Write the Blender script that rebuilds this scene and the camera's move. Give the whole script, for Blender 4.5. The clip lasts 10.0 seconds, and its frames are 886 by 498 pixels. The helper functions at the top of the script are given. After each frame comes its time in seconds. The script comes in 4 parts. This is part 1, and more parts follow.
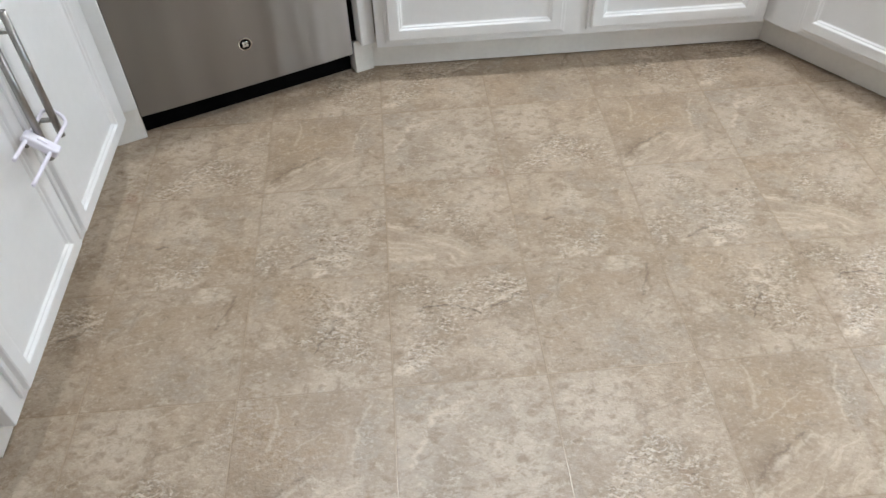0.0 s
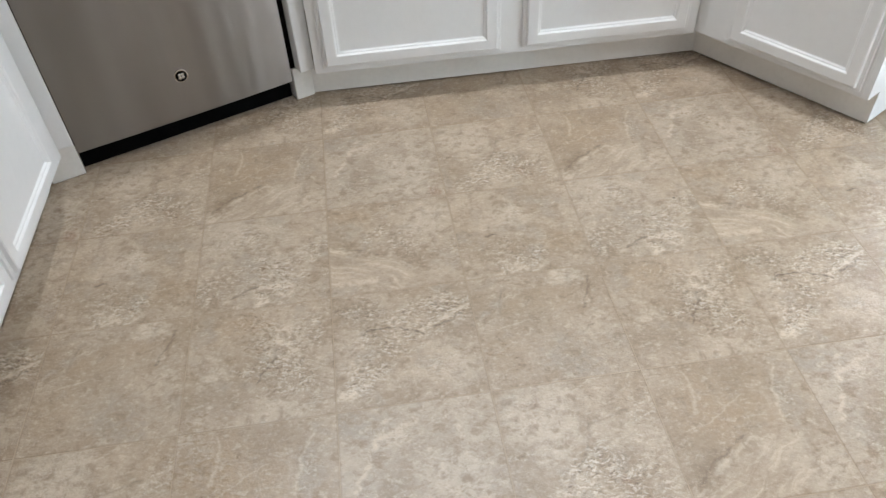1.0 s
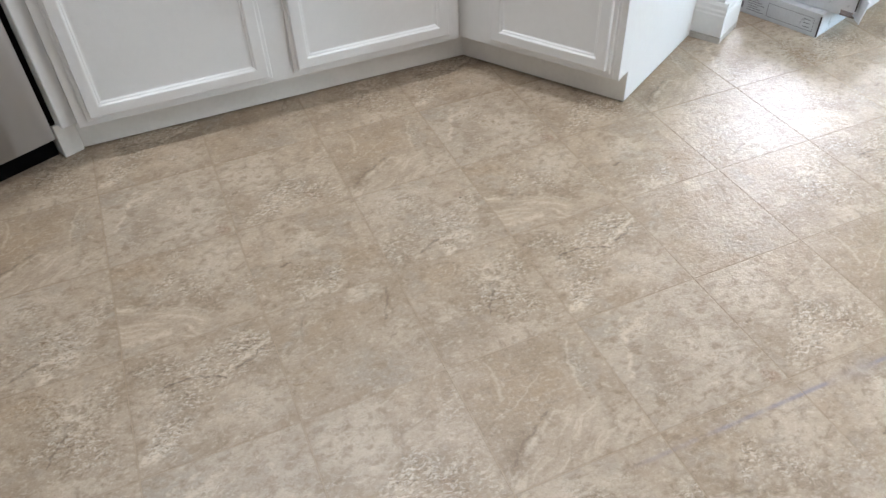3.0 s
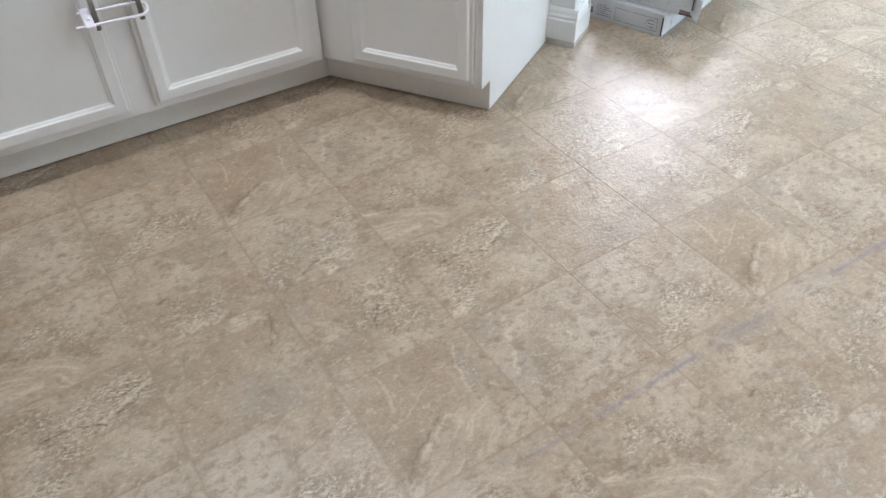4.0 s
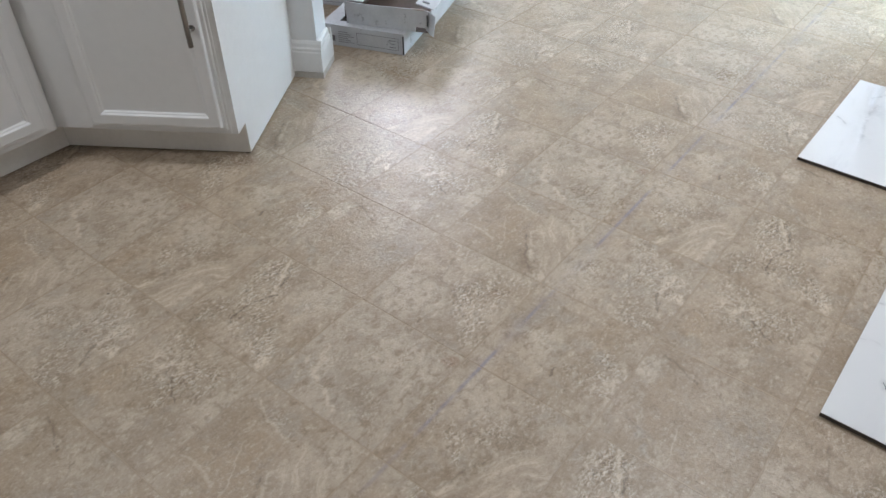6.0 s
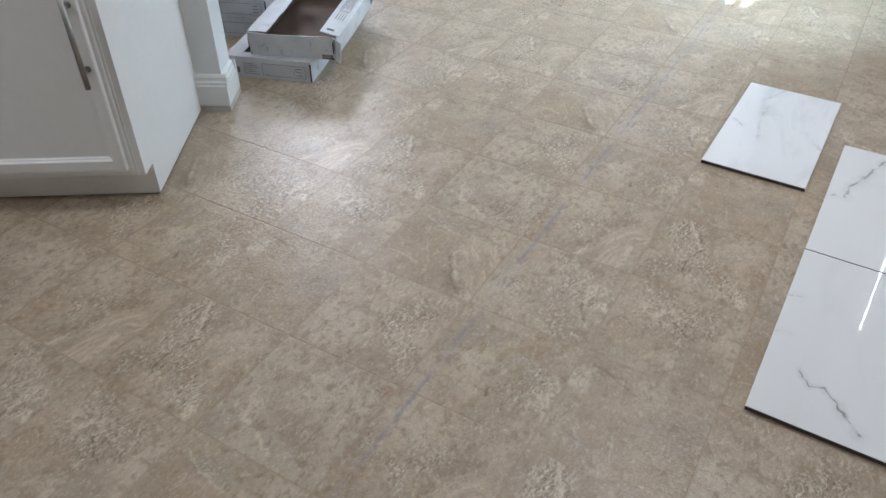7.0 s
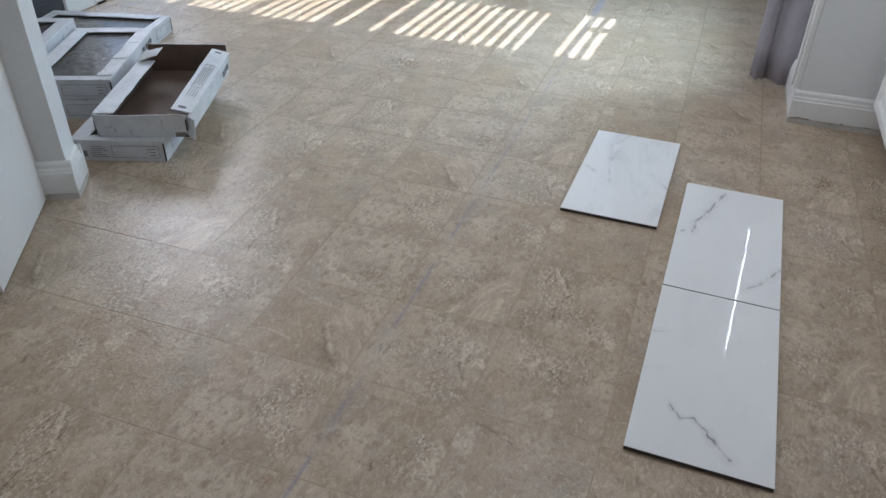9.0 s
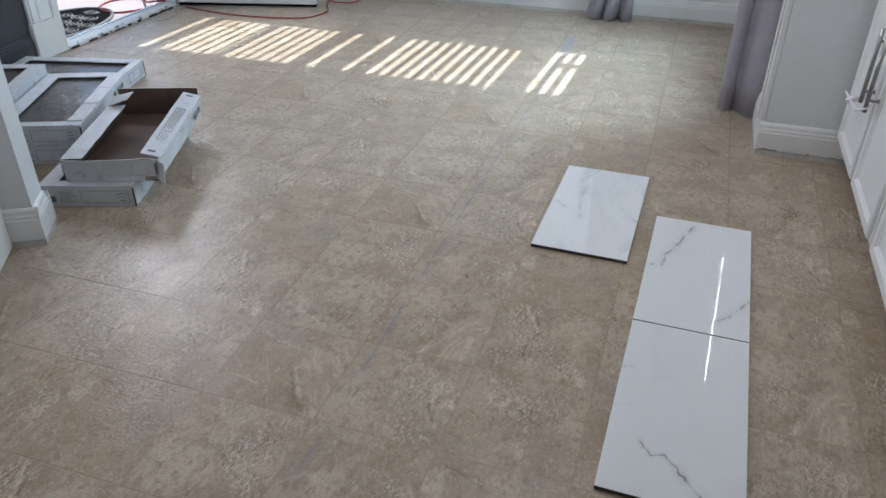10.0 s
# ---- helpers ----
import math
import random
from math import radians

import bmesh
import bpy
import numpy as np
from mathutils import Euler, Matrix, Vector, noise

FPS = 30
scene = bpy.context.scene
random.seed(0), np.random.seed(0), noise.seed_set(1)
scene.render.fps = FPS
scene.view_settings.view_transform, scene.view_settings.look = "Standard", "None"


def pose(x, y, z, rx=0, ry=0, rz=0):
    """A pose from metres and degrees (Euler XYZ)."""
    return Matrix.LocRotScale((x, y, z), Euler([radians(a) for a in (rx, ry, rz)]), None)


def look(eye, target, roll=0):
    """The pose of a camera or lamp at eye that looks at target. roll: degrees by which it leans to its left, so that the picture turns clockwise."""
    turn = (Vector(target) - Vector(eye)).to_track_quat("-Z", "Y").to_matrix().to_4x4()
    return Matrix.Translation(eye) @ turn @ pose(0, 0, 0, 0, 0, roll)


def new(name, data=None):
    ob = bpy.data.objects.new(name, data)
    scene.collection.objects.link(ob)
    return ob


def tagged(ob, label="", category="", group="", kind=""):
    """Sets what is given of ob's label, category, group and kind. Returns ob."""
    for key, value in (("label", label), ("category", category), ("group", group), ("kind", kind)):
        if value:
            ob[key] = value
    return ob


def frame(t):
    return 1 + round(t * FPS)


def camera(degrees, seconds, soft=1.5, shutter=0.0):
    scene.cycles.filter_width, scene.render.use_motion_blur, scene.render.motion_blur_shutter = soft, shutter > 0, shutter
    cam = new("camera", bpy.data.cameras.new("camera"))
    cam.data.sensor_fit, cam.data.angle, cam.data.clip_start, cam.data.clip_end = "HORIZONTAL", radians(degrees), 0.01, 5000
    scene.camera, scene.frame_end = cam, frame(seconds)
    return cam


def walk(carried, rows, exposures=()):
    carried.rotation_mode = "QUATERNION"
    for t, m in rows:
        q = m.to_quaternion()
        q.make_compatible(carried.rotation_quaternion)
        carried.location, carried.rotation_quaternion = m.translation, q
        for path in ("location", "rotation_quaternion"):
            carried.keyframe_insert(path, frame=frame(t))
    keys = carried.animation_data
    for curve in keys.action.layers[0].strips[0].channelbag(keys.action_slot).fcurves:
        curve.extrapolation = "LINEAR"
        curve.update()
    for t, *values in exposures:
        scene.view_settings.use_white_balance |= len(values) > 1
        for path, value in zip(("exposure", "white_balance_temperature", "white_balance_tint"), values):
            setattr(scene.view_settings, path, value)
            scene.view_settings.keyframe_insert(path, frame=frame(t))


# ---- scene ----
cam = camera(60.9, 10.0)
PATH = [
    (0, (0.064, -1.762, 1.24), (0.137, -0.364, -0.188), -2.4),
    (0.5, (0.095, -1.77, 1.24), (0.195, -0.354, -0.168), -2.6),
    (1, (0.134, -1.769, 1.242), (0.285, -0.343, -0.152), -3.1),
    (1.5, (0.17, -1.774, 1.24), (0.399, -0.345, -0.14), -3.1),
    (2, (0.194, -1.78, 1.237), (0.516, -0.362, -0.135), -2.5),
    (2.5, (0.221, -1.794, 1.232), (0.655, -0.399, -0.134), -2.1),
    (2.7, (0.241, -1.798, 1.231), (0.712, -0.419, -0.139), -2.4),
    (4, (0.294, -1.844, 1.235), (1.08, -0.583, -0.103), -1.3),
    (4.5, (0.307, -1.863, 1.235), (1.21, -0.676, -0.098), -1.0),
    (5, (0.311, -1.872, 1.239), (1.329, -0.769, -0.081), -0.6),
    (5.5, (0.314, -1.868, 1.239), (1.434, -0.846, -0.066), -0.4),
    (6.8, (0.335, -1.838, 1.249), (1.653, -1.026, -0.017), 0.1),
    (7, (0.335, -1.842, 1.25), (1.68, -1.058, -0.006), 0.1),
    (7.5, (0.345, -1.839, 1.254), (1.759, -1.142, 0.022), 0.2),
    (8, (0.355, -1.838, 1.257), (1.832, -1.22, 0.059), 0.8),
    (8.5, (0.362, -1.845, 1.257), (1.885, -1.277, 0.091), 1.3),
    (9, (0.374, -1.866, 1.266), (1.926, -1.319, 0.129), 0.9),
    (9.5, (0.389, -1.89, 1.275), (1.968, -1.352, 0.173), 0.4),
    (10, (0.401, -1.906, 1.28), (2.01, -1.378, 0.216), 0.3),
]
walk(cam, [(t, look(eye, target, roll)) for t, eye, target, roll in PATH],
     exposures=[(0.0, 2.27, 6240, 8), (1.5, 2.26, 6240, 8), (2.5, 2.15, 6240, 9), (4.0, 1.88, 6240, 9), (4.5, 1.77, 6250, 9), (5.5, 1.56, 6240, 9), (7.5, 1.15, 6190, 9), (10.0, 0.80, 6070, 9)])

# ---------------- world and light ----------------
SUN_EL, SUN_AZ = 50.0, -2.5
world = bpy.data.worlds.new("world")
scene.world = world
world.use_nodes = True
wn = world.node_tree.nodes
sky = wn.new("ShaderNodeTexSky")
sky.sky_type, sky.sun_disc = "NISHITA", False
sky.sun_elevation, sky.sun_rotation = radians(SUN_EL), radians(90 - SUN_AZ)
wn["Background"].inputs[1].default_value = 0.09
world.node_tree.links.new(sky.outputs[0], wn["Background"].inputs[0])

sun = new("sun", bpy.data.lights.new("sun", "SUN"))
sun.data.energy, sun.data.angle, sun.data.color = 5.0, radians(0.5), (1.0, 0.975, 0.945)
sun.matrix_world = look((20 * math.cos(radians(SUN_AZ)), 20 * math.sin(radians(SUN_AZ)), 20 * math.tan(radians(SUN_EL))), (0, 0, 0))


def rect_lamp(name, eye, target, w, h, watts, color, spread=180, roll=0):
    ob = new(name, bpy.data.lights.new(name, "AREA"))
    ob.data.shape, ob.data.size, ob.data.size_y = "RECTANGLE", w, h
    ob.data.energy, ob.data.color, ob.data.spread = watts, color, radians(spread)
    ob.matrix_world = look(eye, target, roll)
    return ob


# daylight of the sky in the openings
rect_lamp("window_daylight", (5.45, -0.14, 1.46), (0, -0.14, 1.46), 2.15, 0.9, 5.0, (0.50, 0.72, 1.0), 150)
rect_lamp("doorway_daylight", (4.16, 1.78, 1.62), (2.3, -0.9, 1.25), 0.95, 0.80, 16.5, (0.90, 0.89, 0.97), 150)
rect_lamp("side_window_daylight", (4.50, -2.50, 1.22), (4.02, -1.50, 0.30), 0.60, 0.50, 9, (0.64, 0.86, 1.0), 125)
# added thin lamp before the wall corner, only for the bright streak on the marble
rect_lamp("marble_streak_lamp", (3.432, -2.232, 0.88), (2.85, -1.45, 0.88), 0.009, 0.66, 0.22, (0.80, 0.90, 1.0), roll=6)


# ---------------- materials ----------------
def mat(name):
    m = bpy.data.materials.new(name)
    m.use_nodes = True
    return m, m.node_tree, m.node_tree.nodes["Principled BSDF"]


class G:
    """Short hand for wiring one material's nodes."""

    def __init__(self, tree):
        self.t = tree

    def n(self, kind):
        return self.t.nodes.new(kind)

    def set(self, socket, v):
        if isinstance(v, bpy.types.NodeSocket):
            self.t.links.new(v, socket)
        else:
            socket.default_value = v

    def math(self, op, a, b=0.0, clamp=False):
        node = self.n("ShaderNodeMath")
        node.operation, node.use_clamp = op, clamp
        self.set(node.inputs[0], a)
        self.set(node.inputs[1], b)
        return node.outputs[0]

    def vec(self, op, a, b=(0, 0, 0)):
        node = self.n("ShaderNodeVectorMath")
        node.operation = op
        self.set(node.inputs[0], a)
        self.set(node.inputs[1], b)
        return node

    def noise(self, coord, scale, detail=4.0, rough=0.55, distort=0.0):
        node = self.n("ShaderNodeTexNoise")
        self.set(node.inputs["Vector"], coord)
        node.inputs["Scale"].default_value = scale
        node.inputs["Detail"].default_value = detail
        node.inputs["Roughness"].default_value = rough
        node.inputs["Distortion"].default_value = distort
        return node.outputs[0]

    def step(self, v, lo, hi, a=0.0, b=1.0):
        node = self.n("ShaderNodeMapRange")
        node.interpolation_type = "SMOOTHSTEP"
        for i, x in enumerate((v, lo, hi, a, b)):
            self.set(node.inputs[i], x)
        return node.outputs[0]

    def mix(self, f, a, b):
        node = self.n("ShaderNodeMix")
        node.data_type = "RGBA"
        self.set(node.inputs[0], f)
        for i, c in ((6, a), (7, b)):
            self.set(node.inputs[i], (*c, 1) if isinstance(c, tuple) else c)
        return node.outputs[2]

    def mapping(self, coord, loc=(0, 0, 0), rot=(0, 0, 0), scale=(1, 1, 1)):
        node = self.n("ShaderNodeMapping")
        self.set(node.inputs[0], coord)
        node.inputs[1].default_value, node.inputs[2].default_value, node.inputs[3].default_value = loc, rot, scale
        return node.outputs[0]

    def bump(self, h, strength, dist):
        node = self.n("ShaderNodeBump")
        node.inputs["Strength"].default_value, node.inputs["Distance"].default_value = strength, dist
        self.set(node.inputs["Height"], h)
        return node.outputs[0]


def surface(name, c1, c2, scale=8.0, rough=0.5, rough_var=0.1, metal=0.0, bump=0.0, bump_scale=200.0, spots=None):
    """A plain surface with variation at two scales."""
    m, t, b = mat(name)
    g = G(t)
    co = g.n("ShaderNodeNewGeometry").outputs["Position"]
    big, small = g.noise(co, scale, 3), g.noise(co, scale * 14, 3)
    f = g.math("ADD", g.math("MULTIPLY", big, 0.65), g.math("MULTIPLY", small, 0.35))
    col = g.mix(g.step(f, 0.35, 0.65), c1, c2)
    if spots:
        col = g.mix(g.step(g.noise(co, spots[1], 5, 0.7), spots[2], spots[2] + 0.06), col, spots[0])
    g.set(b.inputs["Base Color"], col)
    g.set(b.inputs["Roughness"], g.math("ADD", rough - rough_var / 2, g.math("MULTIPLY", small, rough_var)))
    b.inputs["Metallic"].default_value = metal
    if bump:
        g.set(b.inputs["Normal"], g.bump(g.noise(co, bump_scale, 3), 1.0, bump))
    return m


WHITE = surface("white_cabinet_paint", (0.80, 0.80, 0.795), (0.77, 0.77, 0.765), 3, 0.32, 0.12, bump=0.0003, bump_scale=90)
KICK = surface("white_kick_paint", (0.79, 0.765, 0.72), (0.73, 0.705, 0.66), 5, 0.42, 0.12, bump=0.0003, bump_scale=70)
TRIM = surface("white_trim_paint", (0.78, 0.78, 0.775), (0.73, 0.73, 0.72), 6, 0.35, 0.15, bump=0.0003, bump_scale=60)
WALL = surface("light_grey_wall_paint", (0.72, 0.73, 0.735), (0.69, 0.70, 0.705), 3, 0.6, 0.1, bump=0.0006, bump_scale=250)
DARKWALL = surface("slate_grey_wall_paint", (0.04, 0.043, 0.055), (0.032, 0.035, 0.046), 3, 0.5, 0.1, bump=0.0004, bump_scale=250)
CEIL = surface("ceiling_paint", (0.8, 0.8, 0.79), (0.76, 0.76, 0.75), 3, 0.8, 0.1)
BLACK = surface("black_plastic", (0.003, 0.003, 0.003), (0.005, 0.005, 0.005), 20, 0.75, 0.1)
BLACK.node_tree.nodes["Principled BSDF"].inputs["Specular IOR Level"].default_value = 0.02
NICKEL = surface("brushed_nickel", (0.36, 0.35, 0.33), (0.30, 0.29, 0.28), 30, 0.34, 0.12, metal=1.0)
CHROME = surface("chrome", (0.62, 0.61, 0.6), (0.55, 0.55, 0.54), 30, 0.16, 0.08, metal=1.0)
PLASTIC = surface("white_lock_plastic", (0.82, 0.80, 0.88), (0.76, 0.74, 0.83), 30, 0.38, 0.1)
# near-black for painted seam shade on cartons and for bare dark wood
SEAM_SHADE_AND_WOOD = surface("seam_shade_and_bare_wood", (0.02, 0.017, 0.015), (0.035, 0.03, 0.026), 40, 0.9, 0.1)
CARTON = surface("white_printed_cardboard", (0.62, 0.63, 0.65), (0.54, 0.55, 0.57), 14, 0.55, 0.12, bump=0.0012, bump_scale=45, spots=((0.40, 0.405, 0.42), 24, 0.60))
TORN = surface("torn_cardboard_edge", (0.34, 0.29, 0.25), (0.45, 0.40, 0.35), 60, 0.8, 0.1)
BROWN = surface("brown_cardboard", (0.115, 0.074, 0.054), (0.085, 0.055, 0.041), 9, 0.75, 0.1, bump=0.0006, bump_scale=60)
INK = surface("grey_print", (0.10, 0.10, 0.11), (0.15, 0.15, 0.16), 60, 0.6, 0.1)
WRAP = surface("plastic_wrapped_tile", (0.115, 0.105, 0.10), (0.15, 0.14, 0.135), 12, 0.16, 0.12, bump=0.004, bump_scale=26)
CURTAIN = surface("lavender_grey_fabric", (0.33, 0.31, 0.35), (0.38, 0.36, 0.40), 10, 0.85, 0.1, bump=0.0008, bump_scale=700)
BLIND = surface("white_vinyl_slat", (0.75, 0.75, 0.74), (0.7, 0.7, 0.69), 10, 0.45, 0.1)
CORD = surface("red_cord_rubber", (0.30, 0.022, 0.014), (0.22, 0.016, 0.012), 40, 0.5, 0.15)
MATM = surface("black_rubber_mat", (0.05, 0.05, 0.055), (0.09, 0.09, 0.095), 40, 0.6, 0.2)
PORCH = surface("pale_porch_concrete", (0.40, 0.345, 0.35), (0.33, 0.285, 0.29), 3, 0.8, 0.1, bump=0.001, bump_scale=120)
GROUND = surface("lawn", (0.07, 0.10, 0.035), (0.11, 0.13, 0.05), 1.5, 0.9, 0.1)
SILL = surface("worn_white_threshold", (0.78, 0.78, 0.78), (0.70, 0.70, 0.70), 8, 0.4, 0.2, spots=((0.07, 0.06, 0.05), 22, 0.55))
WOODEDGE = surface("raw_baseboard_edge", (0.33, 0.26, 0.20), (0.24, 0.18, 0.14), 40, 0.8, 0.1)
SHOE = surface("scuffed_base_shoe", (0.58, 0.56, 0.53), (0.48, 0.46, 0.42), 12, 0.5, 0.15, spots=((0.22, 0.15, 0.10), 40, 0.62))
WORKTOP = surface("grey_worktop", (0.35, 0.34, 0.33), (0.45, 0.44, 0.43), 25, 0.25, 0.1)


def steel():
    m, t, b = mat("brushed_stainless_steel")
    g = G(t)
    co = g.n("ShaderNodeTexCoord").outputs["Object"]
    fine = g.noise(g.mapping(co, scale=(900, 900, 4)), 1.0, 2)
    broad = g.noise(g.mapping(co, scale=(5, 5, 0.6)), 1.0, 2)
    g.set(b.inputs["Base Color"], g.mix(g.step(broad, 0.3, 0.7), (0.28, 0.272, 0.262), (0.37, 0.36, 0.35)))
    b.inputs["Metallic"].default_value = 1.0
    g.set(b.inputs["Roughness"], g.math("ADD", 0.29, g.math("MULTIPLY", fine, 0.06)))
    # horizontal brush lines spread a lamp's glint into a tall streak
    b.inputs["Anisotropic"].default_value = 1.0
    tan = g.n("ShaderNodeVectorTransform")
    tan.vector_type, tan.convert_from, tan.convert_to = "VECTOR", "OBJECT", "WORLD"
    tan.inputs[0].default_value = (0, 0, 1)
    g.set(b.inputs["Tangent"], tan.outputs[0])
    g.set(b.inputs["Normal"], g.bump(g.noise(g.mapping(co, scale=(7, 7, 0.5)), 1.0, 2), 1.0, 0.0075))
    return m


STEEL = steel()


def glass():
    m, t, b = mat("window_glass")
    b.inputs["Base Color"].default_value = (0.95, 0.98, 0.98, 1)
    b.inputs["Transmission Weight"].default_value = 1.0
    b.inputs["Roughness"].default_value = 0.0
    b.inputs["IOR"].default_value = 1.05
    return m


GLASS = glass()


# palette of the printed stone
STONE = {"light": (0.440, 0.352, 0.260), "mid": (0.318, 0.240, 0.163), "cream": (0.640, 0.545, 0.428), "pale": (0.510, 0.430, 0.335),
         "grey": (0.325, 0.274, 0.217), "brown": (0.212, 0.150, 0.095), "silver": (0.450, 0.388, 0.315), "gold": (0.355, 0.258, 0.164), "rust": (0.27, 0.165, 0.10), "dark": (0.100, 0.068, 0.042)}


def stone_vinyl(name, seed, patches, chips, veins=(), cracks=(), sweep=None):
    """One printed stone tile of the vinyl floor, in tile units from its corner (0 to 1 both ways).
    patches: (u, v, half width, half depth, turn, colour, weight); chips: the same without a colour, where the stone is flaked;
    veins, cracks: (points, half width, weight); sweep: (u, v, half width, half depth, turn, grain's turn, weight), a fan of smooth streaks."""
    m, t, b = mat("stone_vinyl_" + name)
    g = G(t)
    obj = g.n("ShaderNodeTexCoord").outputs["Object"]
    pos = g.n("ShaderNodeNewGeometry").outputs["Position"]
    uv = g.mapping(obj, scale=(1 / 0.3048, 1 / 0.3048, 1))
    co = g.mapping(uv, loc=(seed * 7.3, seed * 3.1, seed * 1.7))

    def wander(scale, amount, detail=5.0, base=uv, rough=0.62):
        node = g.n("ShaderNodeTexNoise")
        g.set(node.inputs["Vector"], co)
        node.inputs["Scale"].default_value, node.inputs["Detail"].default_value, node.inputs["Roughness"].default_value = scale, detail, rough
        return g.vec("ADD", base, g.vec("MULTIPLY", g.vec("SUBTRACT", node.outputs[1], (0.5, 0.5, 0.5)).outputs[0], (amount, amount, 0)).outputs[0]).outputs[0]

    loose, tight = wander(3.2, 0.62, 7), wander(16, 0.075, 5, wander(5, 0.10, 2))

    def blob(u, v, ru, rv, turn, edge=0.35):
        p = g.mapping(g.vec("SUBTRACT", loose, (u, v, 0)).outputs[0], rot=(0, 0, radians(-turn)))
        p = g.vec("MULTIPLY", p, (1 / ru, 1 / rv, 0)).outputs[0]
        return g.step(g.vec("LENGTH", p).outputs["Value"], 1.15, edge)

    def stroke(pts, width):
        total = 0.0
        for a, c in zip(pts, pts[1:]):
            ba = Vector((c[0] - a[0], c[1] - a[1], 0))
            pa = g.vec("MULTIPLY", g.vec("SUBTRACT", tight, (a[0], a[1], 0)).outputs[0], (1, 1, 0)).outputs[0]
            h = g.math("MULTIPLY", g.vec("DOT_PRODUCT", pa, tuple(ba)).outputs["Value"], 1 / ba.length_squared, True)
            sc = g.n("ShaderNodeVectorMath")
            sc.operation = "SCALE"
            sc.inputs[0].default_value = tuple(ba)
            g.set(sc.inputs["Scale"], h)
            d = g.vec("LENGTH", g.vec("SUBTRACT", pa, sc.outputs[0]).outputs[0]).outputs["Value"]
            total = g.math("MAXIMUM", total, g.step(d, width, width * 0.15))
        return total

    def by(*factors):
        f = factors[0]
        for x in factors[1:]:
            f = g.math("MULTIPLY", f, x)
        return f

    S = STONE
    # soft clouds, then the tile's own patches
    wide = g.mapping(co, scale=(1, 1.25, 1))
    cloud, fine = g.noise(co, 2.6, 8, 0.6, 0.4), g.noise(wide, 11, 6, 0.66, 0.5)
    col = g.mix(g.step(g.math("ADD", g.math("MULTIPLY", cloud, 0.6), g.math("MULTIPLY", fine, 0.4)), 0.40, 0.60), S["mid"], S["light"])
    col = g.mix(by(g.step(g.noise(g.mapping(co, loc=(3, 5, 1)), 4.5, 7, 0.62, 0.3), 0.52, 0.68), 0.5), col, S["grey"])
    for u, v, ru, rv, turn, tone, weight in patches:
        col = g.mix(by(blob(u, v, ru, rv, turn), g.step(fine, 0.38, 0.58, 0.2, 1.0), weight), col, S[tone])
    col = g.mix(by(g.step(fine, 0.48, 0.34), 0.44), col, S["brown"])
    col = g.mix(by(g.step(g.noise(g.mapping(wide, loc=(8, 1, 2)), 15, 6, 0.68, 0.4), 0.54, 0.68), 0.44), col, S["cream"])
    if sweep:
        u, v, ru, rv, turn, along, weight = sweep
        q = g.mapping(g.mapping(wander(2.4, 0.22, 2), rot=(0, 0, radians(-along))), scale=(1.0, 6.5, 1))
        rays, thin = g.noise(q, 2.3, 7, 0.62, 0.35), g.noise(g.mapping(q, loc=(4, 2, 0)), 6, 4, 0.6)
        here = blob(u, v, ru, rv, turn, 0.75)
        col = g.mix(by(here, 0.70 * weight), col, S["light"])
        col = g.mix(by(here, g.step(rays, 0.48, 0.62), 0.55 * weight), col, S["cream"])
        col = g.mix(by(here, g.step(rays, 0.47, 0.34), 0.36 * weight), col, S["brown"])
        col = g.mix(by(here, g.step(thin, 0.44, 0.34), 0.22 * weight), col, S["brown"])
    # flaked stone: pale chips; ridge puts their relief's highlights and shade into the print
    flaked = 0.15
    for u, v, ru, rv, turn, weight in chips:
        flaked = g.math("MAXIMUM", flaked, by(blob(u, v, ru * 1.15, rv * 1.15, turn, 0.15), weight))
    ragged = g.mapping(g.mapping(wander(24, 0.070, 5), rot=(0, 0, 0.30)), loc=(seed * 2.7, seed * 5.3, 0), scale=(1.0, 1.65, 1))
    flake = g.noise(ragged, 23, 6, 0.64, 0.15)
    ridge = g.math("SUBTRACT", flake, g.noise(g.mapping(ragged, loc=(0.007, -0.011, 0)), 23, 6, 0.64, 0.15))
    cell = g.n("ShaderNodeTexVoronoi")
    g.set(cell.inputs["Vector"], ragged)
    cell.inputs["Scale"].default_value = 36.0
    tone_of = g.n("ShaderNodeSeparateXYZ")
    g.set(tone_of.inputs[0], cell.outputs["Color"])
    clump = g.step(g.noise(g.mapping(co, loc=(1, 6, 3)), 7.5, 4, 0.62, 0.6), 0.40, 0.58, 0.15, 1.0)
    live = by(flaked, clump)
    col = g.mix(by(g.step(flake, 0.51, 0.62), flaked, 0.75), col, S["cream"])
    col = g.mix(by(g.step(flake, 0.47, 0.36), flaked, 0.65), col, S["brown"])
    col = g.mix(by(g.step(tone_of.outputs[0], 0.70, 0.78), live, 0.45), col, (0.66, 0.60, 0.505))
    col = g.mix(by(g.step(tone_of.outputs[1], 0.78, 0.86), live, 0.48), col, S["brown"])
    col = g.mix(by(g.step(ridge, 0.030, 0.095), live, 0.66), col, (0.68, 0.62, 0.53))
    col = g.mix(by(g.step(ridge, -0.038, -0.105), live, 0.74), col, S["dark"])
    for pts, width, weight in veins:
        col = g.mix(by(stroke(pts, width), g.step(fine, 0.36, 0.55, 0.15, 1.0), weight * 0.75), col, S["cream"])
    for pts, width, weight in cracks:
        col = g.mix(by(stroke(pts, width), g.step(fine, 0.62, 0.45, 0.3, 1.0), weight), col, S["dark"])
    # crumbs over the whole tile
    crumb = g.noise(g.mapping(wide, loc=(2, 4, 6)), 42, 3, 0.65)
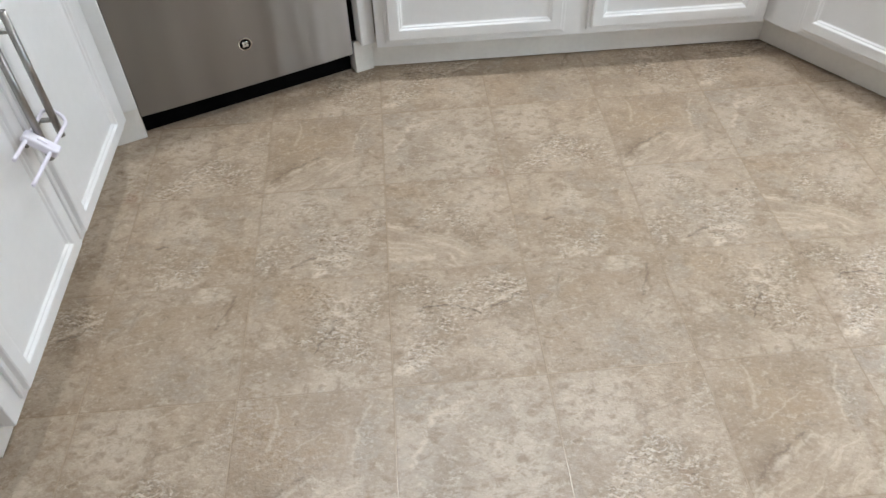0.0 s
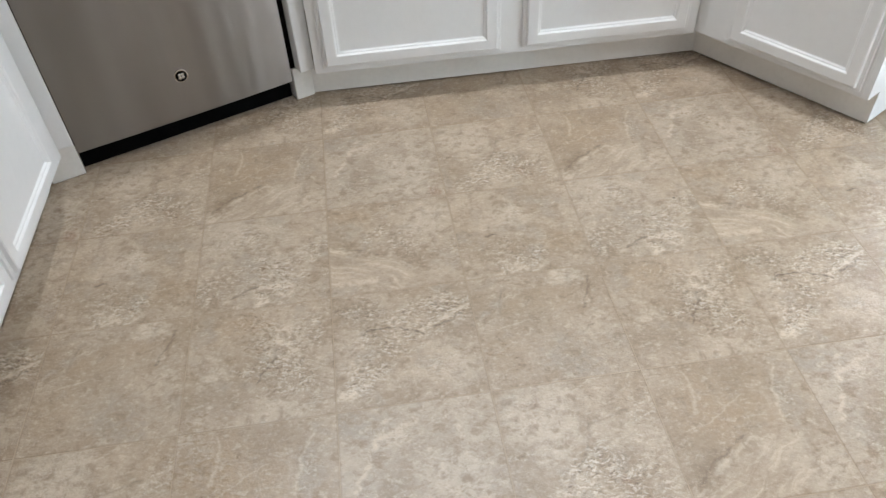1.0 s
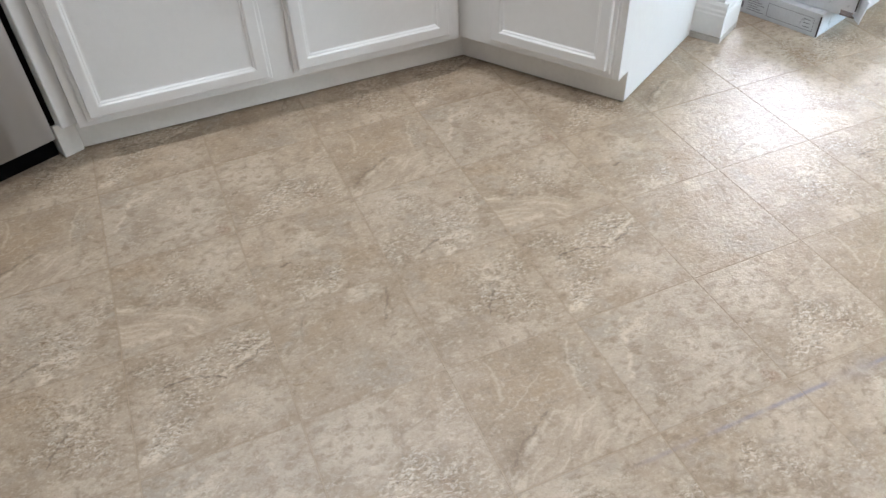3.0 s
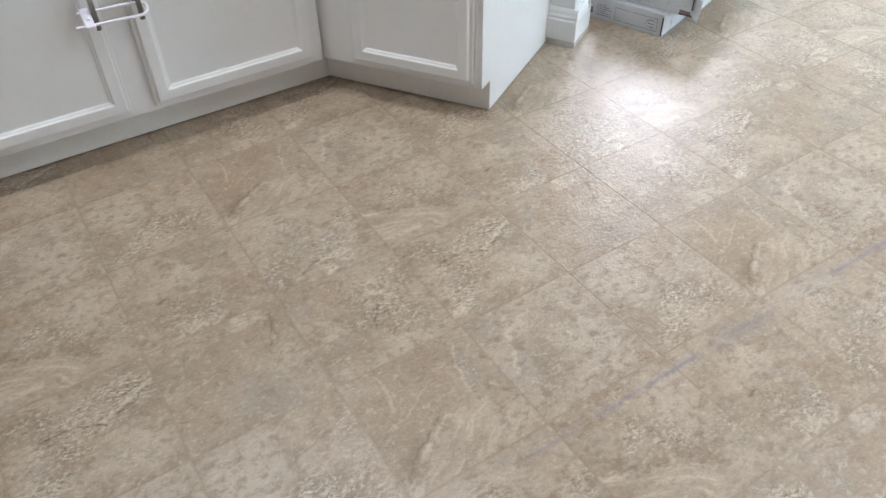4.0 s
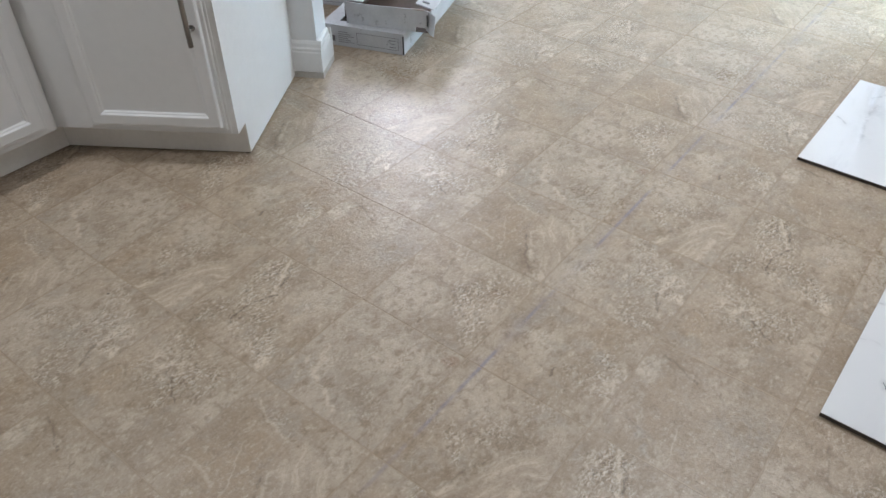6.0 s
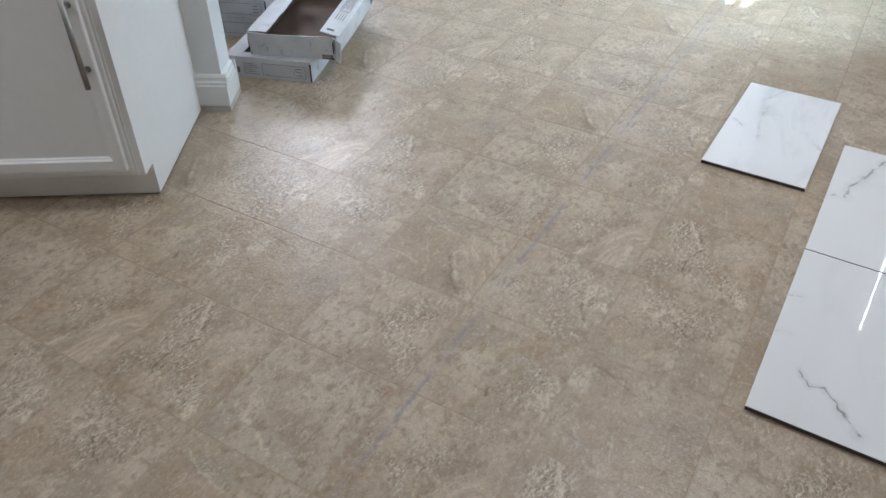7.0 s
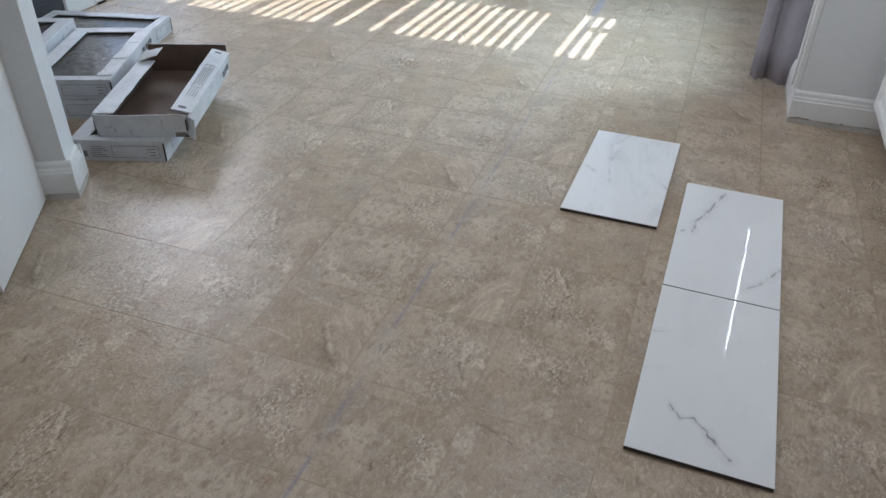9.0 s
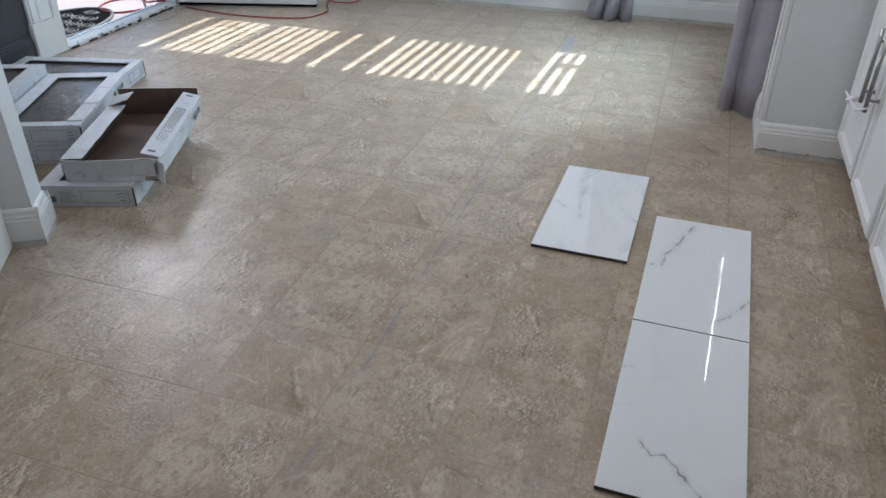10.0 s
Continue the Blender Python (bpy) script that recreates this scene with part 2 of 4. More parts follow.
    col = g.mix(by(g.step(crumb, 0.57, 0.68), 0.26), col, S["cream"])
    col = g.mix(by(g.step(crumb, 0.42, 0.32), 0.38), col, S["brown"])
    # the print darkens to a thin rim along the joints
    edge = g.n("ShaderNodeSeparateXYZ")
    g.set(edge.inputs[0], g.vec("ABSOLUTE", g.vec("SUBTRACT", uv, (0.5, 0.5, 0)).outputs[0]).outputs[0])
    rim = g.step(g.math("MAXIMUM", edge.outputs[0], edge.outputs[1]), 0.4885, 0.4945)
    col = g.mix(by(rim, 0.30), col, S["brown"])
    # a snapped blue chalk line and its dust across the room
    y = g.n("ShaderNodeSeparateXYZ")
    g.set(y.inputs[0], pos)
    x = y.outputs[0]
    off = g.math("ABSOLUTE", g.math("ADD", y.outputs[1], 1.259))
    patch = g.noise(g.mapping(pos, scale=(4.5, 1, 1)), 1.0, 4, 0.7)
    line = g.math("MULTIPLY", g.step(off, 0.0075, 0.0008), g.step(patch, 0.40, 0.62))
    dust = g.math("MULTIPLY", g.step(off, 0.032, 0.0), g.step(g.noise(pos, 9, 4, 0.7), 0.35, 0.75))
    stretch = g.math("MULTIPLY", g.step(x, 0.75, 1.0), g.step(x, 4.85, 4.7))
    col = g.mix(g.math("MULTIPLY", g.math("MULTIPLY", line, stretch), 0.60), col, (0.20, 0.195, 0.27))
    col = g.mix(g.math("MULTIPLY", g.math("MULTIPLY", dust, stretch), 0.24), col, (0.25, 0.24, 0.30))
    far = g.math("MULTIPLY", g.math("MULTIPLY", g.step(off, 0.03, 0.01), g.step(x, 4.4, 4.6)), g.step(x, 4.85, 4.75))
    col = g.mix(g.math("MULTIPLY", far, 0.38), col, (0.16, 0.25, 0.55))
    # scattered grit
    grit = g.n("ShaderNodeTexVoronoi")
    g.set(grit.inputs["Vector"], pos)
    grit.inputs["Scale"].default_value = 5.0
    col = g.mix(g.math("MULTIPLY", g.step(grit.outputs["Distance"], 0.022, 0.010), 0.8), col, (0.05, 0.035, 0.025))
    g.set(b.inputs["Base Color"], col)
    wear = g.noise(pos, 2.2, 4, 0.6)
    g.set(b.inputs["Roughness"], g.math("ADD", 0.19, g.math("ADD", g.math("MULTIPLY", wear, 0.14), g.math("MULTIPLY", flake, 0.08))))
    # embossed film: low waves, pebbles and grain
    height = g.math("ADD", g.math("MULTIPLY", flake, g.math("ADD", 0.4, g.math("MULTIPLY", flaked, 0.3))),
                    g.math("ADD", g.math("MULTIPLY", g.noise(pos, 95, 2, 0.6), 1.5), g.math("MULTIPLY", g.noise(pos, 240, 2, 0.6), 0.55)))
    g.set(b.inputs["Normal"], g.bump(height, 0.9, 0.0010))
    b.inputs["Specular IOR Level"].default_value = 0.6
    return m


# the print repeats every three tiles both ways: rows from the wall towards the room
PRINT_MATS = [[
    stone_vinyl("white_chips", 1.0, [(0.30, 0.70, 0.30, 0.28, 20, "pale", 0.7), (0.78, 0.80, 0.28, 0.16, 20, "gold", 0.45), (0.68, 0.20, 0.09, 0.08, 0, "rust", 0.6), (0.1, 0.4, 0.14, 0.3, 0, "brown", 0.35)],
                [(0.42, 0.26, 0.44, 0.22, 32, 1.0), (0.70, 0.30, 0.30, 0.26, 0, 0.8), (0.10, 0.52, 0.10, 0.12, 0, 0.6), (0.9, 0.62, 0.15, 0.3, 0, 0.4)],
                cracks=[([(0.28, 0.22), (0.48, 0.48), (0.56, 0.66), (0.82, 0.72)], 0.018, 0.28)]),
    stone_vinyl("brown_sheet", 2.0, [(0.4, 0.6, 0.8, 0.8, 0, "mid", 0.45), (0.34, 0.68, 0.42, 0.40, 25, "gold", 0.72), (0.52, 0.85, 0.14, 0.20, 0, "brown", 0.35), (0.16, 0.22, 0.15, 0.10, 20, "brown", 0.75), (0.80, 0.20, 0.26, 0.20, 0, "pale", 0.8), (0.86, 0.62, 0.12, 0.3, 0, "grey", 0.6)],
                [(0.84, 0.66, 0.10, 0.26, -8, 0.5)],
                veins=[([(0.02, 0.06), (0.28, 0.27), (0.48, 0.38), (0.62, 0.40)], 0.026, 0.6), ([(0.74, 0.50), (0.77, 0.70), (0.86, 0.92)], 0.020, 0.5), ([(0.12, 0.50), (0.34, 0.58), (0.55, 0.72)], 0.010, 0.5), ([(0.26, 0.92), (0.27, 0.76), (0.22, 0.62)], 0.020, 0.45)],
                cracks=[([(0.04, 0.14), (0.26, 0.32), (0.46, 0.43)], 0.016, 0.4)], sweep=(0.42, 0.13, 0.46, 0.16, 22, 38, 0.8)),
    stone_vinyl("grey_cloud", 3.0, [(0.5, 0.5, 0.95, 0.95, 0, "silver", 0.42), (0.10, 0.86, 0.2, 0.2, 30, "grey", 0.7), (0.34, 0.36, 0.26, 0.22, 30, "brown", 0.62), (0.52, 0.62, 0.30, 0.12, 20, "brown", 0.3), (0.68, 0.46, 0.24, 0.30, -30, "pale", 0.75), (0.92, 0.12, 0.09, 0.09, 20, "rust", 0.8), (0.55, 0.15, 0.3, 0.12, 0, "pale", 0.5)],
                [(0.30, 0.30, 0.20, 0.14, 20, 0.4), (0.90, 0.16, 0.10, 0.12, 0, 0.6), (0.30, 0.72, 0.26, 0.16, 35, 0.35)],
                veins=[([(0.10, 0.42), (0.18, 0.60), (0.24, 0.76), (0.48, 0.86)], 0.026, 0.75), ([(0.16, 0.84), (0.34, 0.90)], 0.020, 0.6)]),
], [
    stone_vinyl("warm_cloud", 4.0, [(0.46, 0.66, 0.20, 0.13, 0, "pale", 0.8), (0.10, 0.60, 0.14, 0.34, 0, "gold", 0.45), (0.80, 0.26, 0.26, 0.20, 10, "gold", 0.55), (0.48, 0.50, 0.14, 0.10, 0, "grey", 0.6), (0.78, 0.82, 0.22, 0.15, 0, "grey", 0.55), (0.40, 0.08, 0.24, 0.08, 5, "cream", 0.6)],
                [(0.46, 0.22, 0.28, 0.20, 20, 0.75), (0.66, 0.36, 0.2, 0.12, 0, 0.35), (0.50, 0.66, 0.18, 0.10, 0, 0.4)],
                cracks=[([(0.24, 0.44), (0.33, 0.46)], 0.016, 0.6)]),
    stone_vinyl("grey_chips", 5.0, [(0.5, 0.5, 0.9, 0.9, 0, "silver", 0.3), (0.20, 0.24, 0.24, 0.20, 0, "brown", 0.45), (0.56, 0.10, 0.16, 0.09, 10, "cream", 0.85), (0.42, 0.80, 0.34, 0.16, 5, "pale", 0.55), (0.5, 0.4, 0.3, 0.24, 0, "grey", 0.5), (0.80, 0.8, 0.14, 0.14, 0, "gold", 0.4)],
                [(0.60, 0.42, 0.30, 0.24, -20, 0.85), (0.20, 0.26, 0.26, 0.24, 0, 0.75), (0.86, 0.56, 0.16, 0.2, 0, 0.7), (0.4, 0.74, 0.34, 0.2, 10, 0.45), (0.6, 0.14, 0.24, 0.12, 0, 0.7)],
                cracks=[([(0.20, 0.12), (0.34, 0.16), (0.46, 0.20)], 0.014, 0.6)]),
    stone_vinyl("streaked_fan", 6.0, [(0.16, 0.88, 0.24, 0.14, 0, "gold", 0.55), (0.80, 0.68, 0.22, 0.26, 0, "pale", 0.65), (0.60, 0.38, 0.22, 0.10, -20, "brown", 0.65), (0.10, 0.70, 0.12, 0.1, 0, "grey", 0.5), (0.88, 0.22, 0.14, 0.14, 0, "grey", 0.5)],
                [(0.42, 0.66, 0.16, 0.12, 30, 0.75), (0.62, 0.50, 0.20, 0.12, 20, 0.65), (0.52, 0.90, 0.22, 0.10, 10, 0.5), (0.9, 0.35, 0.14, 0.14, 0, 0.4)],
                veins=[([(0.02, 0.14), (0.16, 0.10), (0.36, 0.12)], 0.030, 0.7), ([(0.04, 0.48), (0.34, 0.38), (0.62, 0.24)], 0.018, 0.5)],
                cracks=[([(0.03, 0.52), (0.24, 0.46), (0.38, 0.40)], 0.018, 0.35)], sweep=(0.24, 0.24, 0.52, 0.20, -26, -24, 0.95)),
], [
    stone_vinyl("smooth_slant", 7.0, [(0.5, 0.5, 0.9, 0.9, 0, "mid", 0.45), (0.70, 0.90, 0.24, 0.09, 10, "pale", 0.9), (0.48, 0.70, 0.30, 0.20, 20, "gold", 0.4), (0.20, 0.76, 0.07, 0.24, -22, "grey", 0.75), (0.60, 0.20, 0.30, 0.2, 0, "grey", 0.6), (0.86, 0.75, 0.05, 0.22, -18, "brown", 0.6), (0.14, 0.30, 0.15, 0.2, 0, "gold", 0.4), (0.85, 0.4, 0.16, 0.15, 0, "pale", 0.5)],
                [(0.55, 0.08, 0.35, 0.08, 5, 0.2), (0.10, 0.62, 0.10, 0.10, 0, 0.35)],
                veins=[([(0.08, 0.50), (0.30, 0.52), (0.46, 0.56)], 0.010, 0.5), ([(0.10, 0.56), (0.24, 0.80)], 0.030, 0.4)],
                cracks=[([(0.16, 0.64), (0.26, 0.86)], 0.022, 0.3), ([(0.80, 0.62), (0.90, 0.88)], 0.022, 0.4), ([(0.72, 0.38), (0.8, 0.44)], 0.018, 0.4)]),
    stone_vinyl("gold_chips", 8.0, [(0.34, 0.80, 0.34, 0.20, 15, "gold", 0.7), (0.68, 0.66, 0.16, 0.17, 20, "cream", 0.75), (0.20, 0.20, 0.28, 0.20, 0, "brown", 0.5), (0.22, 0.48, 0.24, 0.10, 0, "pale", 0.7), (0.70, 0.12, 0.24, 0.10, 10, "pale", 0.6), (0.08, 0.8, 0.10, 0.2, 0, "grey", 0.7)],
                [(0.66, 0.46, 0.24, 0.28, 40, 0.85), (0.84, 0.72, 0.16, 0.24, 0, 0.65), (0.40, 0.80, 0.26, 0.14, 10, 0.5), (0.80, 0.18, 0.18, 0.16, 0, 0.4)],
                cracks=[([(0.48, 0.34), (0.58, 0.46), (0.62, 0.58)], 0.018, 0.5)]),
    stone_vinyl("cracked_chips", 9.0, [(0.18, 0.84, 0.24, 0.14, 0, "brown", 0.65), (0.12, 0.12, 0.20, 0.13, 30, "cream", 0.85), (0.84, 0.52, 0.20, 0.09, 15, "brown", 0.7), (0.48, 0.42, 0.30, 0.20, 10, "gold", 0.45), (0.85, 0.22, 0.18, 0.16, 0, "pale", 0.65), (0.6, 0.8, 0.2, 0.1, 0, "pale", 0.4)],
                [(0.50, 0.60, 0.44, 0.24, 12, 0.95), (0.20, 0.82, 0.24, 0.16, 0, 0.75), (0.20, 0.26, 0.24, 0.22, 20, 0.85), (0.86, 0.74, 0.18, 0.16, 20, 1.0), (0.66, 0.24, 0.26, 0.16, 0, 0.4)],
                veins=[([(0.62, 0.60), (0.80, 0.68), (0.97, 0.76)], 0.030, 0.85), ([(0.74, 0.88), (0.86, 0.92)], 0.020, 0.6)],
                cracks=[([(0.18, 0.62), (0.36, 0.66), (0.54, 0.62), (0.62, 0.56)], 0.013, 0.75), ([(0.70, 0.60), (0.92, 0.68)], 0.014, 0.6), ([(0.30, 0.60), (0.38, 0.50)], 0.014, 0.6)]),
]]
GROUT = surface("vinyl_joint", (0.47, 0.380, 0.282), (0.40, 0.315, 0.228), 20, 0.24, 0.1)


def marble(name, veins, faint):
    """Polished white tile with grey veins: polylines of (u, v) along and across it."""
    m, t, b = mat(name)
    g = G(t)
    co = g.n("ShaderNodeTexCoord").outputs["Object"]
    wob = g.n("ShaderNodeTexNoise")
    g.set(wob.inputs["Vector"], co)
    wob.inputs["Scale"].default_value, wob.inputs["Detail"].default_value = 38.0, 4.0
    p = g.vec("ADD", co, g.vec("MULTIPLY", g.vec("SUBTRACT", wob.outputs[1], (0.5, 0.5, 0.5)).outputs[0], (0.022, 0.022, 0)).outputs[0]).outputs[0]
    total = 0.0
    for pts, width, power in veins:
        for a, c in zip(pts, pts[1:]):
            ba = Vector((c[0] - a[0], -(c[1] - a[1]), 0))
            pa = g.vec("SUBTRACT", p, (a[0], -a[1], 0)).outputs[0]
            pa = g.vec("MULTIPLY", pa, (1, 1, 0)).outputs[0]
            h = g.math("MULTIPLY", g.vec("DOT_PRODUCT", pa, tuple(ba)).outputs["Value"], 1 / ba.length_squared, True)
            sc = g.n("ShaderNodeVectorMath")
            sc.operation = "SCALE"
            sc.inputs[0].default_value = tuple(ba)
            g.set(sc.inputs["Scale"], h)
            d = g.vec("LENGTH", g.vec("SUBTRACT", pa, sc.outputs[0]).outputs[0]).outputs["Value"]
            line = g.math("ADD", g.math("MULTIPLY", g.step(d, width, 0.0), 0.75 * power), g.math("MULTIPLY", g.step(d, width * 5, 0.0), 0.22 * power))
            total = g.math("MAXIMUM", total, line)
    total = g.math("MULTIPLY", total, g.step(g.noise(co, 36, 4), 0.34, 0.62, 0.18, 1.0))
    cloud = g.noise(g.mapping(co, rot=(0, 0, 0.5), scale=(2, 7, 1)), 1.4, 5, 0.6, 1.2)
    base = g.mix(g.math("MULTIPLY", g.step(cloud, 0.5, 0.75), faint), (0.76, 0.77, 0.78), (0.46, 0.48, 0.50))
    g.set(b.inputs["Base Color"], g.mix(total, base, (0.17, 0.175, 0.185)))
    b.inputs["Roughness"].default_value = 0.02
    g.set(b.inputs["Normal"], g.bump(g.noise(co, 24, 1), 0.4, 0.00012))
    return m


TILE_BODY = surface("tile_body", (0.075, 0.06, 0.05), (0.05, 0.04, 0.034), 40, 0.8, 0.1)


# ---------------- mesh helpers ----------------
def mesh_of(bm, name, *mats):
    me = bpy.data.meshes.new(name)
    bm.to_mesh(me)
    bm.free()
    for m in mats:
        me.materials.append(m)
    return me


def smooth(me, on=True):
    for p in me.polygons:
        p.use_smooth = on
    return me


def part(name, bm, material, parent=None, label="", m=None, soft=False):
    """One mesh object from a bmesh, under its thing."""
    me = mesh_of(bm, name, *(material if isinstance(material, tuple) else (material,)))
    if soft:
        smooth(me)
    ob = new(name, me)
    ob.parent = parent
    if m is not None:
        ob.matrix_basis = m
    return tagged(ob, label)


def thing(name, label, category, m=Matrix(), group="", kind=""):
    ob = new(name)
    ob.empty_display_size = 0.1
    ob.matrix_basis = m
    return tagged(ob, label, category, group, kind)


def box(x0, x1, y0, y1, z0, z1, bevel=0.0, segs=1, bm=None):
    b = bmesh.new()
    r = bmesh.ops.create_cube(b, size=1.0)
    for v in r["verts"]:
        v.co = Vector(((x0, x1)[v.co.x > 0], (y0, y1)[v.co.y > 0], (z0, z1)[v.co.z > 0]))
    if bevel:
        bmesh.ops.bevel(b, geom=b.edges[:], offset=bevel, segments=segs, affect="EDGES", profile=0.5)
    if bm is None:
        return b
    return merge(bm, b)


def merge(bm, b, m=None):
    if m is not None:
        b.transform(m)
    me = bpy.data.meshes.new("tmp")
    b.to_mesh(me)
    b.free()
    bm.from_mesh(me)
    bpy.data.meshes.remove(me)
    return bm


def rod(a, c, r, n=12, bm=None, r2=None):
    a, c = Vector(a), Vector(c)
    b = bmesh.new()
    bmesh.ops.create_cone(b, cap_ends=True, segments=n, radius1=r, radius2=r if r2 is None else r2, depth=(c - a).length)
    b.transform(Matrix.Translation((a + c) / 2) @ (c - a).to_track_quat("Z", "Y").to_matrix().to_4x4())
    return b if bm is None else merge(bm, b)


def prism(pts, z0, z1, bevel=0.0):
    """Upright prism over a plan polygon."""
    b = bmesh.new()
    low, top = [b.verts.new((x, y, z0)) for x, y in pts], [b.verts.new((x, y, z1)) for x, y in pts]
    b.faces.new(low[::-1])
    b.faces.new(top)
    n = len(pts)
    for i in range(n):
        b.faces.new((low[i], low[(i + 1) % n], top[(i + 1) % n], top[i]))
    bmesh.ops.recalc_face_normals(b, faces=b.faces[:])
    if bevel:
        bmesh.ops.bevel(b, geom=b.edges[:], offset=bevel, segments=2, affect="EDGES")
    return b


def tube(pts, r, n=8, bm=None):
    """Round tube along a smooth line of points."""
    fine = []
    P = [Vector(p) for p in pts]
    for i in range(len(P) - 1):
        p0, p1, p2, p3 = P[max(i - 1, 0)], P[i], P[i + 1], P[min(i + 2, len(P) - 1)]
        for k in range(8):
            t = k / 8
            fine.append(0.5 * ((2 * p1) + (p2 - p0) * t + (2 * p0 - 5 * p1 + 4 * p2 - p3) * t * t + (3 * p1 - p0 - 3 * p2 + p3) * t ** 3))
    fine.append(P[-1])
    b = bm or bmesh.new()
    rings = []
    for i, p in enumerate(fine):
        d = (fine[min(i + 1, len(fine) - 1)] - fine[max(i - 1, 0)]).normalized()
        side = d.cross(Vector((0, 0, 1)) if abs(d.z) < 0.9 else Vector((1, 0, 0))).normalized()
        up = side.cross(d)
        rings.append([b.verts.new(p + r * (math.cos(a) * side + math.sin(a) * up)) for a in (2 * math.pi * k / n for k in range(n))])
    for r0, r1 in zip(rings, rings[1:]):
        for k in range(n):
            b.faces.new((r0[k], r0[(k + 1) % n], r1[(k + 1) % n], r1[k]))
    b.faces.new(rings[0][::-1])
    b.faces.new(rings[-1])
    return b


def frame_at(origin, along, z=0.0):
    """Local x runs along the given plan direction, local -y faces out of the front (to its right), z up."""
    a = Vector((along[0], along[1], 0)).normalized()
    out = Vector((a.y, -a.x, 0))
    return Matrix(((a.x, -out.x, 0, origin[0]), (a.y, -out.y, 0, origin[1]), (0, 0, 1, z), (0, 0, 0, 1)))


# ---------------- the floor's slab ----------------
T = 0.3048
floor = tagged(new("floor", mesh_of(box(-1.45, 5.45, -3.25, 1.33, -0.06, -0.0006), "floor", GROUT)),
               "beige stone-look vinyl floor with faint joints and blue chalk line", "floor", kind="structure")

# ---------------- walls, ceiling, outside ----------------
X_FAR, Y_DOOR, Y_SIDE, ROOM = 5.30, 1.335, -2.24, 2.45


def wall(name, label, m, *boxes):
    bm = bmesh.new()
    for q in boxes:
        box(*q, bm=bm)
    return tagged(new(name, mesh_of(bm, name, m)), label, "wall", kind="structure")


# window opening in the far wall, doorway, side window
WIN_Y0, WIN_Y1, WIN_Z0, WIN_Z1 = -1.47, 0.97, 0.965, 1.925
wall("wall_east", "light grey painted wall with a wide window", WALL,
     (X_FAR, 5.42, -2.36, WIN_Y0, -0.06, ROOM), (X_FAR, 5.42, WIN_Y1, 1.45, -0.06, ROOM),
     (X_FAR, 5.42, WIN_Y0, WIN_Y1, -0.06, WIN_Z0), (X_FAR, 5.42, WIN_Y0, WIN_Y1, WIN_Z1, ROOM))
DOOR_X0, DOOR_X1, DOOR_H = 3.625, 4.605, 2.06
wall("wall_north", "slate grey painted wall beside the entrance door", DARKWALL,
     (1.7, DOOR_X0, Y_DOOR, 1.45, -0.06, ROOM))
wall("wall_north_east", "light grey painted wall over the entrance door", WALL,
     (DOOR_X1, X_FAR, Y_DOOR, 1.45, -0.06, ROOM), (DOOR_X0, DOOR_X1, Y_DOOR, 1.45, DOOR_H, ROOM))
SW_X0, SW_X1, SW_Z0, SW_Z1 = 3.485, 4.75, 0.62, 2.08
wall("wall_south_east", "light grey painted wall with a curtained window", WALL,
     (3.436, SW_X0, -2.36, Y_SIDE, -0.06, ROOM), (SW_X1, X_FAR, -2.36, Y_SIDE, -0.06, ROOM),
     (SW_X0, SW_X1, -2.36, Y_SIDE, -0.06, SW_Z0), (SW_X0, SW_X1, -2.36, Y_SIDE, SW_Z1, ROOM))
wall("wall_pantry_end", "light grey painted wall end beside tall white cabinets", WALL,
     (3.436, 3.56, -3.25, -2.36, -0.06, ROOM))
KWALL = surface("warm_grey_wall_paint", (0.58, 0.575, 0.565), (0.54, 0.535, 0.525), 3, 0.6, 0.1)
wall("wall_kitchen_north", "warm grey painted kitchen wall behind base cabinets", KWALL, (-1.45, 1.7, 0.80, 0.92, -0.06, ROOM), (1.7, 1.82, 0.80, 1.45, -0.06, ROOM))
wall("wall_west", "warm grey painted kitchen wall", KWALL, (-1.45, -1.33, -3.25, 0.80, -0.06, ROOM))
wall("wall_south", "warm grey painted kitchen wall", KWALL, (-1.33, 3.436, -3.25, -3.13, -0.06, ROOM))
tagged(new("ceiling", mesh_of(box(-1.45, 5.42, -3.25, 1.45, ROOM, ROOM + 0.1), "ceiling", CEIL)), "flat white painted ceiling", "ceiling", kind="structure")
tagged(new("ground", mesh_of(box(-400, 400, -400, 400, -0.4, -0.14), "ground", GROUND)), "level lawn round the house", "ground", kind="structure")
tagged(new("porch_floor", mesh_of(box(2.6, 5.6, 1.45, 4.2, -0.139, -0.025), "porch_floor", PORCH)), "pale sunlit concrete porch slab outside the door", "porch", kind="structure")


